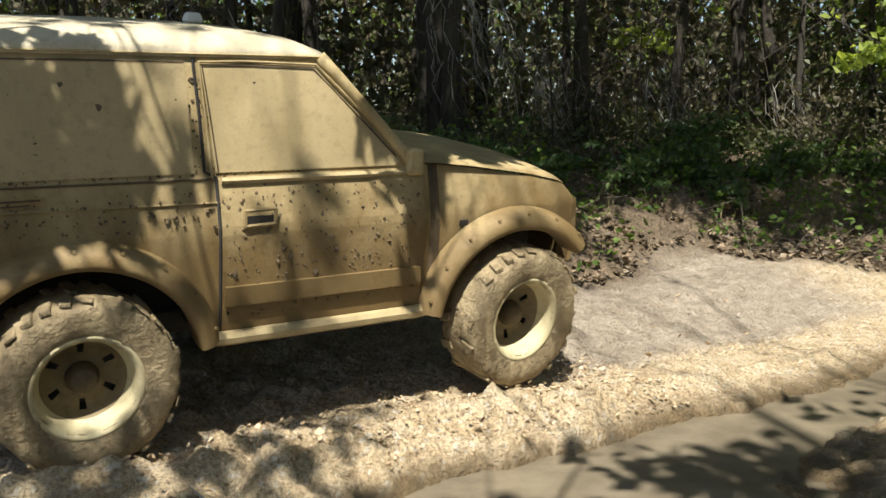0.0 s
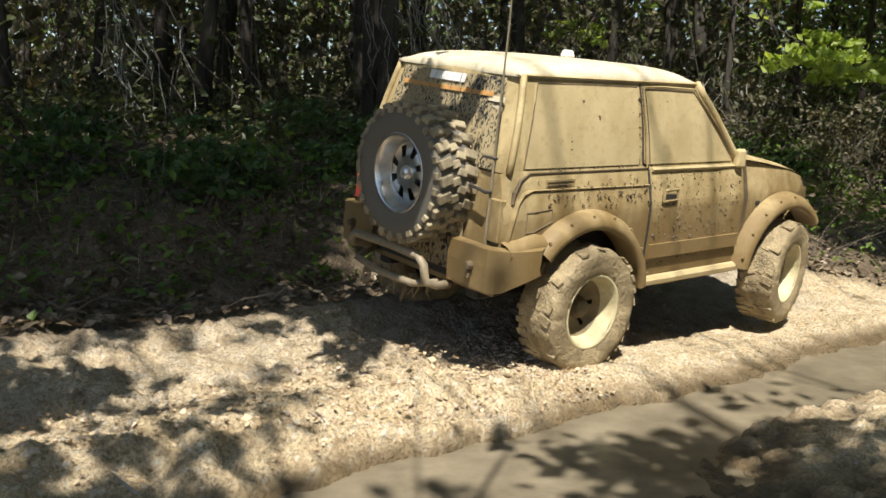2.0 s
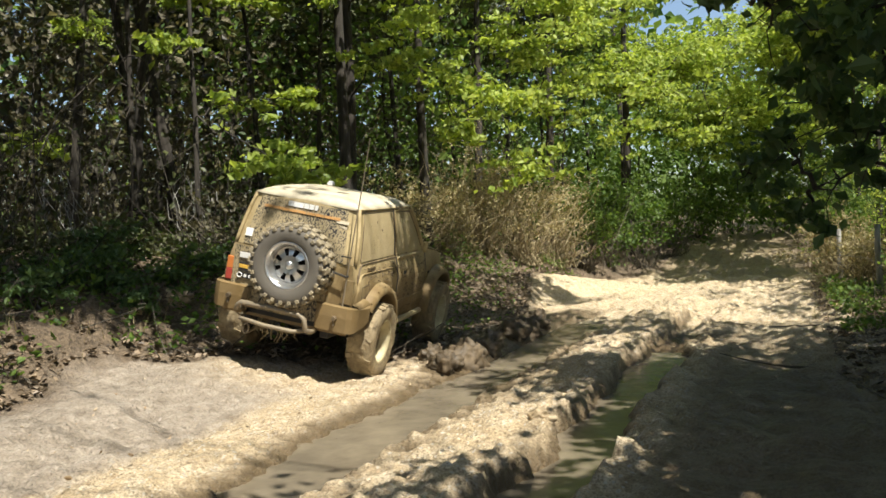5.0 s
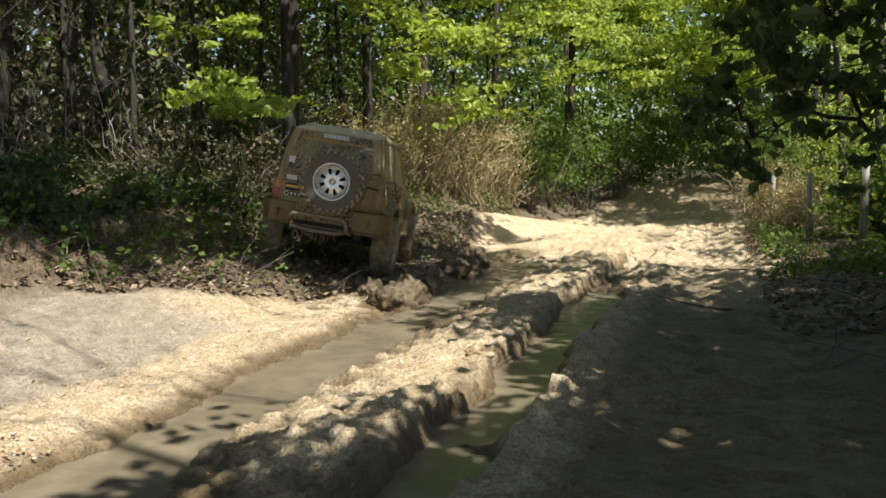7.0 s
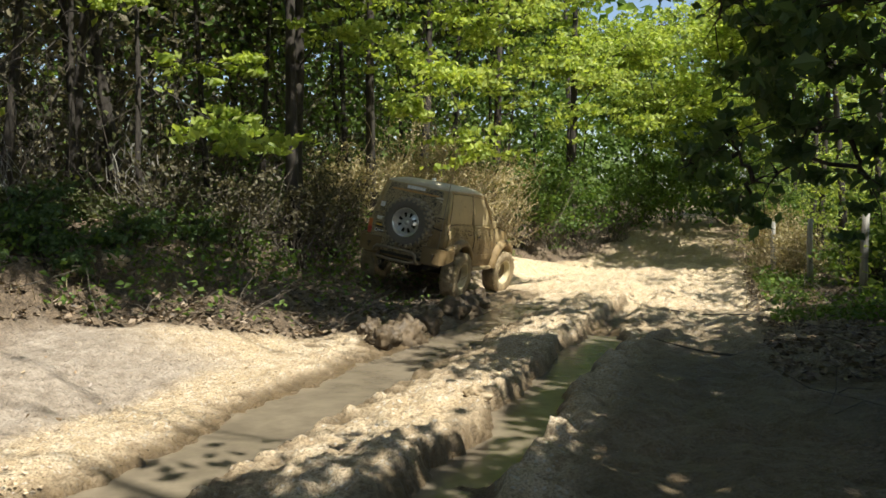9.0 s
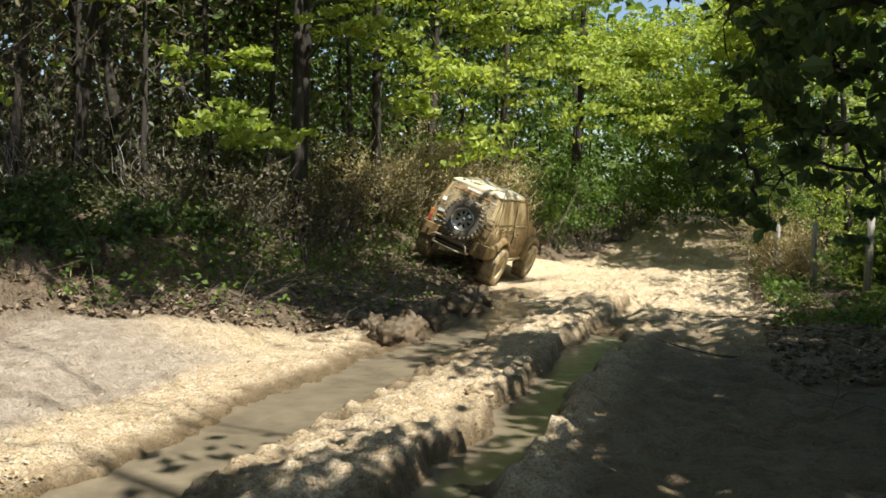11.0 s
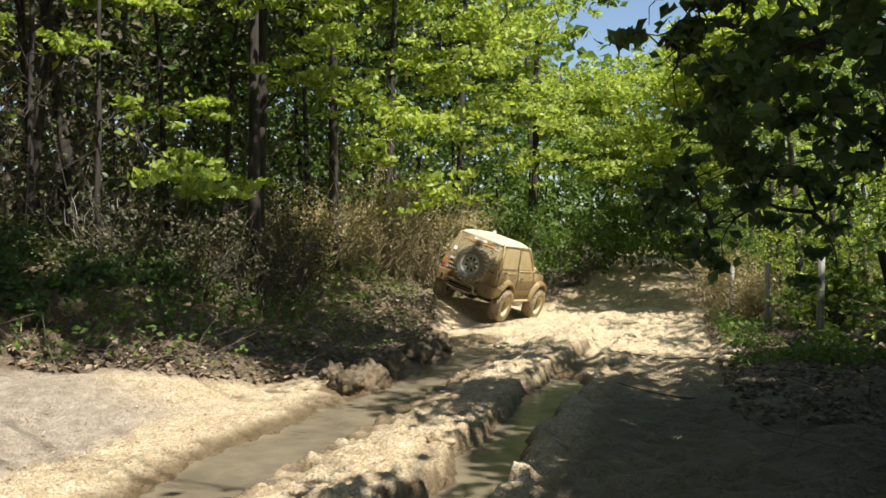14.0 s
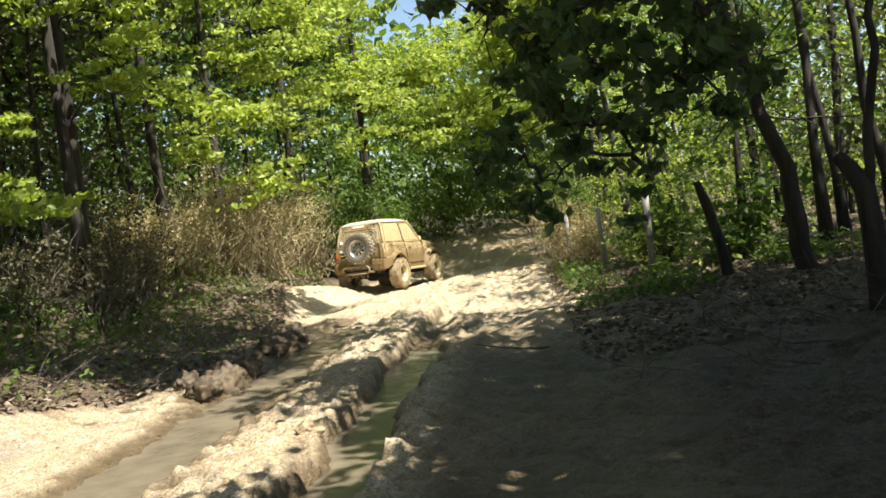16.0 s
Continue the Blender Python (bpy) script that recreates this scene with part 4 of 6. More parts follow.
    for k, wide in ((0.27, 0.05), (0.17, 0.05), (0.07, 0.05), (-0.03, 0.05), (-0.13, 0.05), (-0.22, 0.03)):
        part("white_sticker_mark", on_window(k, 0.89, wide, 0.05), WHITE, rear_ob)
    for k in (0.66, 0.50, 0.34, 0.18, 0.02, -0.14, -0.30, -0.46, -0.60):
        part("orange_sticker_mark", on_window(k, 0.765, 0.085, 0.026), ORANGE, rear_ob)
    part("mud_smear", on_window(-0.72, 0.72, 0.13, 0.03).box((0.006, 0.10, 0.025), (-0.545, -0.42, 1.53)), MUD_ROOF, rear_ob)
    part("white_sticker", on_window(0.82, 0.22, 0.075, 0.08), WHITE, rear_ob, "small white square sticker")
    part("side_sticker", Shape().box((0.006, 0.13, 0.055), (-0.71, 0.46, 1.10)), WHITE, gate_ob, "pale oblong sticker")
    tag = part("rear_plate", Shape().box((0.012, 0.18, 0.085), (-0.708, 0.43, 0.985)), BLACK, gate_ob, "dark plate with an orange bar")
    part("orange_bar", Shape().box((0.004, 0.17, 0.035), (-0.716, 0.43, 0.99)), YELLOW, tag)
    script = part("emblem", Shape().box((0.006, 0.25, 0.05), (-0.71, 0.40, 0.90)), BLACK, gate_ob, "pale emblem on dark glass")
    ring = [(-0.716, 0.50 + 0.026 * math.cos(a), 0.90 + 0.022 * math.sin(a)) for a in np.linspace(0, 2 * math.pi, 12)]
    part("emblem_ring", Shape().tube(ring, 0.006, 5, False), WHITE, script)
    for i in range(3):
        part("emblem_bar", Shape().box((0.004, 0.030, 0.028), (-0.716, 0.44 - 0.05 * i, 0.90)), WHITE, script)
    part("tailgate_handle", Shape().tube([(-0.70, -0.45, 1.12), (-0.73, -0.46, 1.12), (-0.73, -0.60, 1.10), (-0.70, -0.61, 1.10)], 0.010, 6), BLACK, gate_ob)
    part("tail_skirt", Shape().box((0.05, 0.80, 0.22), (-0.66, 0, 0.66)), BLACK, car)
    # tow hoop, lower bar, dangling chain and weed
    hoop = [(-0.70, 0.40, 0.60), (-0.86, 0.41, 0.60), (-0.88, 0.39, 0.64), (-0.88, 0.36, 0.675), (-0.88, 0.0, 0.685), (-0.88, -0.26, 0.675), (-0.88, -0.31, 0.64), (-0.87, -0.33, 0.54), (-0.80, -0.35, 0.52), (-0.70, -0.35, 0.52)]
    tow = part("tow_hoop", Shape().tube(hoop, 0.026, 8), STEEL, car, "muddy bent-tube step bar", True)
    part("lower_bar", Shape().tube([(-0.72, 0.38, 0.56), (-0.85, 0.36, 0.515), (-0.88, 0.1, 0.50), (-0.86, -0.2, 0.50), (-0.78, -0.33, 0.53)], 0.022, 8), STEEL, tow, "", True)
    rng = np.random.default_rng(5)
    hang = Shape()
    for i in range(16):
        y = rng.uniform(-0.22, 0.25)
        a = np.array((-0.80 + rng.uniform(-0.05, 0.1), y, 0.50))
        hang.tube([a, a + (0.01, 0.02 * rng.normal(), -0.08), a + (0.0, 0.03 * rng.normal(), -0.08 - 0.09 * rng.random())], [0.006, 0.009, 0.003], 5)
    tagged(part("hanging_weed", hang, MUD_DISH, tow, "muddy weed hanging in strands"), kind="stuff")
    link = [(-0.82, 0.30 + 0.03 * math.cos(a), 0.42 + 0.05 * math.sin(a)) for a in np.linspace(0, 2 * math.pi, 12)]
    part("shackle", Shape().tube(link, 0.010, 6, False), STEEL, tow)
    whip = part("antenna", Shape().tube([(-0.70, -0.60, 0.80), (-0.69, -0.60, 1.4), (-0.69, -0.61, 2.0), (-0.71, -0.62, 2.42)], [0.009, 0.007, 0.005, 0.003], 6), STEEL, car, "long whip antenna")
    part("antenna_clip", Shape().box((0.03, 0.10, 0.012), (-0.685, -0.56, 1.28)), BLACK, whip)
    part("front_bumper", Shape().box((0.12, 1.12, 0.17), (2.69, 0, 0.69), None, 1, 0.25), MUD_PAINT, car)
    # dark mud on the clots also carries their small shadows
    tagged(part("mud_spatter", spatter(1500, np.random.default_rng(8), -1), MUD_DARK, car, "dried clots of mud"), kind="stuff")
    part("spare_mount", Shape().tube([(-0.68, -0.07, 1.12), (-0.80, -0.07, 1.12)], 0.09, 10), BLACK, gate_ob)
    spare = build_wheel(car, "spare_wheel", (0, 0, 0), 1, True)
    spare.matrix_basis = pose(-0.80, -0.07, 1.12, 0, 0, 90)
    wheels = [build_wheel(car, "wheel", (x, side * 0.715, WHEEL_R), side) for x in (0.0, BASE) for side in (1, -1)]
    return car, wheels


CAR_PATH = [
    (0.0, -1.91, 4.36, 0.25, 9.5, -1.0, 31.7), (0.5, -1.25, 4.84, 0.18, 6.2, -2.4, 27.9), (1.0, -0.58, 5.21, 0.23, 5.2, 1.4, 27.8),
    (1.5, 0.11, 5.58, 0.18, 6.1, -0.4, 31.3), (2.0, 0.76, 5.86, 0.15, 6.8, -1.0, 36.2), (2.5, 1.32, 6.22, 0.14, 7.1, -2.2, 38.9),
    (3.0, 1.85, 6.64, 0.14, 7.8, -2.0, 39.1), (3.5, 2.52, 7.16, 0.08, 9.7, -2.5, 39.7), (4.0, 3.11, 7.65, 0.14, 10.9, -2.2, 38.7),
    (4.5, 3.73, 8.17, 0.18, 12.7, -2.1, 38.7), (5.0, 4.38, 8.61, 0.18, 13.3, -2.0, 38.4), (7.5, 6.9, 10.42, 0.18, 9.6, 2.8, 47.3),
    (8.0, 7.53, 10.84, 0.13, 10.8, 2.9, 43.0), (8.5, 8.27, 11.42, 0.09, 13.4, 2.9, 36.1), (9.0, 9.2, 11.91, 0.08, 11.0, 2.3, 28.5),
    (11.5, 12.04, 14.11, 0.13, 23.3, -0.1, 29.8), (13.0, 13.36, 14.76, 0.07, 24.1, -1.4, 26.0), (14.0, 14.36, 15.1, 0.06, 19.3, 2.4, 22.7),
    (14.5, 14.99, 15.21, -0.04, 18.4, 1.9, 24.3), (15.0, 15.53, 15.37, -0.17, 10.5, -0.3, 24.7), (15.5, 16.22, 15.58, -0.17, 4.0, 1.2, 20.2),
    (16.0, 17.04, 15.75, -0.2, -0.1, 2.7, 15.8)]
STEER = ([0, 0.5, 1.0, 2.0, 2.5, 3.0, 5.0, 7.0, 8.0, 9.0, 10.0, 16.0], [6, 10, 13, 11, 7, 2, 0, 4, -12, -10, 0, -4])
car, wheels = build_car()


def motions():
    """The car drives on through the ruts; its wheels turn with the way it goes."""
    walk(car, [(t, pose(x, y, z, roll, dip, yaw)) for t, x, y, z, roll, dip, yaw in CAR_PATH])
    path = np.array(CAR_PATH)
    run = np.r_[0, np.cumsum(np.linalg.norm(np.diff(path[:, 1:4], axis=0), axis=1))]
    times = np.linspace(0, 16, 161)
    way = np.interp(times, path[:, 0], run)
    steer = np.interp(times, *STEER)
    for wheel in wheels:
        x, y, z = wheel.location
        turn = steer if x > 1 else 0 * steer
        walk(wheel, [(float(t), pose(x, y, z, 0, math.degrees(w / WHEEL_R), float(a))) for t, w, a in zip(times, way, turn)])

# ---- woods: sprays of leaves on limbs, thin trunks, thickets, litter ----
def clump(rng, centre, size, count):
    """Points in a flat cloud of twig ends about a centre."""
    k = max(3, count // 22)
    knots = rng.normal(size=(k, 3)) * 0.55
    pts = knots[rng.integers(0, k, count)] + rng.normal(size=(count, 3)) * (0.19, 0.19, 0.10)
    return np.asarray(centre) + pts * np.asarray(size)


def limb(shape, a, b, r0, r1, rng, bend=0.12, parts=6, sides=6):
    """A crooked limb from a to b."""
    a, b = np.asarray(a, float), np.asarray(b, float)
    t = np.linspace(0, 1, parts + 1)[:, None]
    p = a + (b - a) * t
    wob = rng.normal(size=p.shape) * bend * np.linalg.norm(b - a) / parts
    wob[0] = wob[-1] = 0
    p = p + wob + np.array((0, 0, 0.10 * np.linalg.norm((b - a)[:2]))) * np.sin(np.pi * t)
    shape.tube(p, np.linspace(r0, r1, parts + 1), sides)
    return p


def tree(name, base, top, sprays, radius, bark, leaf, label, rng, leaf_size=0.13, count=220, spread=(0.75, 0.75, 0.4), group="", bend=None, droop=0.3, lift=0.8):
    """A tree at base whose limbs reach the given spray centres."""
    base = np.asarray(base, float)
    ob = holder(name, label, "tree", group)
    ob.location = base
    wood, crown = Shape(), Shape()
    line = [np.zeros(3)] + [np.asarray(q) - base for q in (bend or [])] + [np.asarray(top) - base]
    pts = []
    for a, b in zip(line, line[1:]):
        t = np.linspace(0, 1, 7)[:-1, None]
        pts.append(a + (b - a) * t)
    pts = np.concatenate(pts + [line[-1][None]])
    pts[1:-1] += rng.normal(size=pts[1:-1].shape) * (0.022, 0.022, 0)
    rad = np.linspace(1, 0.3, len(pts)) * radius
    rad[0] *= 1.5
    pts[0, 2] -= 0.25
    wood.tube(pts, rad, 9)
    joints = [pts[len(pts) // 3 :]]
    for item in sorted(sprays, key=lambda q: math.hypot(q[0] - base[0], q[1] - base[1])):
        c = np.asarray(item[:3]) - base
        k = item[3] if len(item) > 3 else 1.0
        known = np.concatenate(joints)
        gap = np.linalg.norm(known - c, axis=1) + 0.8 * np.maximum(known[:, 2] - c[2], 0)
        p = limb(wood, known[int(np.argmin(gap))], c, min(0.024, 0.010 + radius * 0.08), 0.006, rng, 0.3)
        joints.append(p[2:])
        for _ in range(4):
            limb(wood, p[rng.integers(3, len(p))], c + rng.normal(size=3) * np.asarray(spread) * k * 0.6, 0.007, 0.003, rng, 0.3, 3, 4)
        crown.leaves(clump(rng, c, np.asarray(spread) * k, int(count * k * k)), leaf_size, rng, lift, droop)
        crown.leaves(p[3:][rng.integers(0, len(p) - 3, 14)] + rng.normal(size=(14, 3)) * 0.12, leaf_size, rng, lift, droop)
    part("trunk", wood, bark, ob, "", True)
    part("crown", crown, leaf, ob)
    return ob


def on(s, d, z):
    return (*place(s, d), z)


def foot(s, d):
    x, y = place(s, d)
    return (x, y, ground_at(x, y))


def round_crown(rng, top, reach, levels, low):
    """Spray centres for a tree's own crown, about its trunk."""
    out = []
    for i in range(levels):
        z = low + (top[2] - low) * (i + 0.5) / levels
        a, r = rng.uniform(0, 2 * math.pi), reach * rng.uniform(0.35, 1.0) * (1.15 - 0.5 * i / levels)
        out.append((top[0] + r * math.cos(a), top[1] + r * math.sin(a), z, rng.uniform(1.0, 1.6)))
    return out


SPRING = "young tree with bright spring-green leaf sprays over the track"
EDGE = "wood edge trees"


def build_edge_trees():
    """Trees of the left verge with sprays in full sun."""
    rng = np.random.default_rng(21)
    plans = [
        ((11.6, 8.3), 7.0, 0.05, [(5.96, 11.55, 2.41, 0.9), (5.55, 11.85, 2.56, 0.75), (7.02, 13.26, 3.68, 0.6), (6.15, 13.68, 3.7, 0.6)], 0),
        ((15.3, 7.7), 9.5, 0.13, [(10.39, 13.45, 3.28, 0.8), (9.95, 13.79, 4.4), (8.79, 13.37, 4.48, 0.8), (11.13, 13.51, 3.93), (9.87, 13.84, 5.49, 1.1), (9.4, 14.1, 6.45, 1.2), (10.9, 14.3, 6.9, 1.2)], 3),
        ((18.4, 7.4), 10.0, 0.12, [(11.88, 13.52, 2.64, 1.05), (11.83, 14.23, 4.13, 0.95), (13.08, 13.79, 6.97, 1.2), (14.0, 14.28, 6.35, 1.1), (12.6, 14.6, 5.4), (13.5, 14.75, 5.22), (12.2, 14.6, 7.6, 1.2)], 3),
        ((21.5, 7.2), 10.0, 0.12, [(15.8, 16.3, 4.3, 1.2), (15.2, 15.6, 6.0, 1.2), (16.6, 16.2, 7.2, 1.3), (15.0, 16.4, 8.2, 1.3), (17.0, 17.0, 5.2, 1.2), (16.4, 15.4, 8.8, 1.2)], 3),
        ((25.5, 6.4), 11.0, 0.14, [(18.06, 15.81, 4.94, 1.2), (18.68, 16.61, 7.15, 1.3), (19.14, 16.08, 8.53, 1.3), (20.2, 17.2, 5.2, 1.3), (19.4, 17.6, 3.9, 1.2), (21.5, 17.33, 6.3, 1.3), (20.5, 18.2, 8.4, 1.3)], 3),
        ((31.5, 5.2), 12.0, 0.16, [(26.14, 18.45, 5.66, 1.4), (24.4, 18.8, 4.2, 1.4), (25.2, 19.4, 7.2, 1.5), (24.0, 18.3, 6.4, 1.4), (26.8, 19.6, 3.7, 1.4), (27.4, 19.2, 8.2, 1.5)], 4),
        ((12.4, 10.2), 8.5, 0.06, [(5.7, 13.87, 5.41, 0.9), (5.42, 13.98, 6.01, 0.9), (6.6, 13.2, 5.3, 0.8), (6.9, 12.9, 6.3, 0.9), (5.0, 13.5, 4.5, 0.6), (7.6, 13.2, 5.7, 0.8), (4.0, 14.6, 4.9, 0.7), (3.42, 15.63, 3.14, 0.55), (3.12, 14.67, 3.05, 0.5)], 1),
        ((39.0, 6.4), 12.0, 0.16, [on(36, 3.4, 4.2) + (1.5,), on(37, 2.4, 6.0) + (1.5,), on(38, 3, 3.0) + (1.4,), on(36.5, 3.6, 7.6) + (1.6,), on(39, 2.2, 8.2) + (1.6,), on(38, 4.4, 5.2) + (1.6,), on(40, 1.4, 4.4) + (1.6,), on(40, 3.0, 1.8) + (1.5,)], 3),
        ((43.5, -3.6), 11.0, 0.15, [on(41, -1.0, 3.2) + (1.6,), on(42, 0.6, 4.4) + (1.7,), on(41.5, -0.4, 1.9) + (1.5,), on(42, 1.8, 2.6) + (1.6,), on(42, -2.2, 5.2) + (1.7,), on(43, 0.8, 6.0) + (1.7,), on(41.5, 2.6, 5.4) + (1.7,)], 3)]
    for (s, d), high, radius, sprays, extra in plans:
        base = foot(s, d)
        top = (base[0] + rng.normal() * 0.3, base[1] + rng.normal() * 0.3, base[2] + high)
        far = s > 21
        # the extra high sprays sit out of view to shade the wood behind
        tree("tree", base, top, sprays + round_crown(rng, (top[0] - 0.5, top[1] + 0.8, top[2]), 1.8, extra * 4, 7.6), radius, BARK, LEAF_BRIGHT if s < 33 else LEAF_MID, SPRING, rng,
             0.15 if not far else 0.17, 380 if not far else 210, (0.72, 0.72, 0.3) if not far else (0.85, 0.85, 0.36), EDGE, None, 0.3, 0.45)


def build_right_trees():
    """The shaded right verge: leaning trunks and a branch of large hanging leaves."""
    rng = np.random.default_rng(22)
    tree("tree", (10.64, 3.15, 0.1), (10.1, 4.6, 6.5), round_crown(rng, (10.1, 4.2, 8.0), 2.0, 6, 4.6), 0.125, BARK, LEAF_SHADE,
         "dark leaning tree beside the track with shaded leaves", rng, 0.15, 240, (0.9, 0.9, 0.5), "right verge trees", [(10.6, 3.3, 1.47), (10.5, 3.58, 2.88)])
    forked = tree("tree", (7.8, 1.78, 0.15), (7.95, 1.3, 6.5), round_crown(rng, (8.0, 1.3, 7.5), 1.6, 5, 4.4), 0.055, BARK, LEAF_MID,
         "slim dark forked tree on the shaded verge", rng, 0.14, 240, (0.8, 0.8, 0.5), "right verge trees", [(7.8, 1.79, 1.4), (7.83, 1.6, 2.8)])
    part("snapped_stem", Shape().tube([(0.02, 0, -0.3), (0.0, 0.0, 0.3), (0.0, 0.01, 0.8), (0.0, 0.03, 1.08), (-0.03, 0.12, 1.26), (-0.05, 0.2, 1.38)], [0.13, 0.10, 0.09, 0.085, 0.07, 0.05], 10), BARK, forked, "thick snapped stem", True)
    hanging = [(7.37, 5.16, 1.78, 0.55), (6.69, 4.38, 2.1, 0.8), (6.82, 4.18, 1.68, 0.75), (6.09, 3.46, 2.1, 0.9), (5.77, 2.99, 2.4, 1.0), (6.27, 3.1, 1.95, 0.9), (6.79, 3.18, 1.55, 0.6),
               (6.0, 2.49, 2.2, 1.0), (5.6, 2.16, 2.5, 1.0), (5.69, 3.14, 2.65, 1.0), (6.76, 4.27, 2.9, 0.9), (7.06, 2.53, 1.95, 0.7), (5.42, 2.56, 2.7, 1.0), (7.22, 4.48, 1.36, 0.4),
               (5.15, 1.92, 2.45, 0.9), (5.06, 2.17, 2.85, 0.9), (5.3, 2.81, 3.1, 1.0), (5.22, 2.95, 2.6, 0.8), (5.9, 3.77, 2.4, 0.8), (5.65, 3.22, 2.0, 0.6), (6.97, 4.87, 1.95, 0.6),
               (5.97, 4.02, 3.63, 0.75), (6.11, 3.81, 3.43, 0.75), (6.03, 3.93, 3.22, 0.75), (6.23, 3.62, 3.58, 0.75), (6.26, 3.57, 3.26, 0.75), (5.93, 4.09, 3.06, 0.75)]
    tree("tree", foot(5.2, -3.4), (6.1, 0.9, 6.5), hanging, 0.15, BARK, LEAF_HALF_SHADE, "overhanging tree with large drooping leaves, coloured dark for shade", rng, 0.125, 135, (0.44, 0.44, 0.32), "right verge trees", None, 1.2, 0.5)
    for s, d, h, r in ((13.2, -4.2, 9, 0.11), (15.5, -3.6, 9, 0.10), (17.5, -4.4, 10, 0.13), (19.5, -2.8, 9, 0.1), (22.5, -2.6, 10, 0.13), (26.5, -2.4, 10, 0.13), (31, -2.6, 11, 0.14), (36, -2.4, 11, 0.15), (15.0, -7.5, 10, 0.12), (19, -6.5, 10, 0.14)):
        base = foot(s, d)
        top = (base[0] + rng.normal() * 0.4, base[1] + rng.normal() * 0.4, h)
        # crowns below s 18 get the darker green to paint in shade
        tree("tree", base, top, round_crown(rng, top, 2.0, 9, 0.9), r * 0.7, BARK, LEAF_BRIGHT if s > 18 else LEAF_MID, "leafy young tree in the thicket by the fence", rng, 0.14, 75, (0.95, 0.95, 0.55), "right verge trees")
    # a snapped trunk that leans on the fence line
    stump = holder("broken_trunk", "weathered broken trunk leaning on the verge", "dead tree")
    stump.location = (11.12, 4.24, 0.1)
    part("trunk", Shape().tube([(0, 0, -0.25), (-0.03, 0.08, 0.5), (-0.07, 0.2, 1.1), (-0.10, 0.27, 1.36)], [0.09, 0.07, 0.065, 0.045], 9), BARK, stump, "", True)


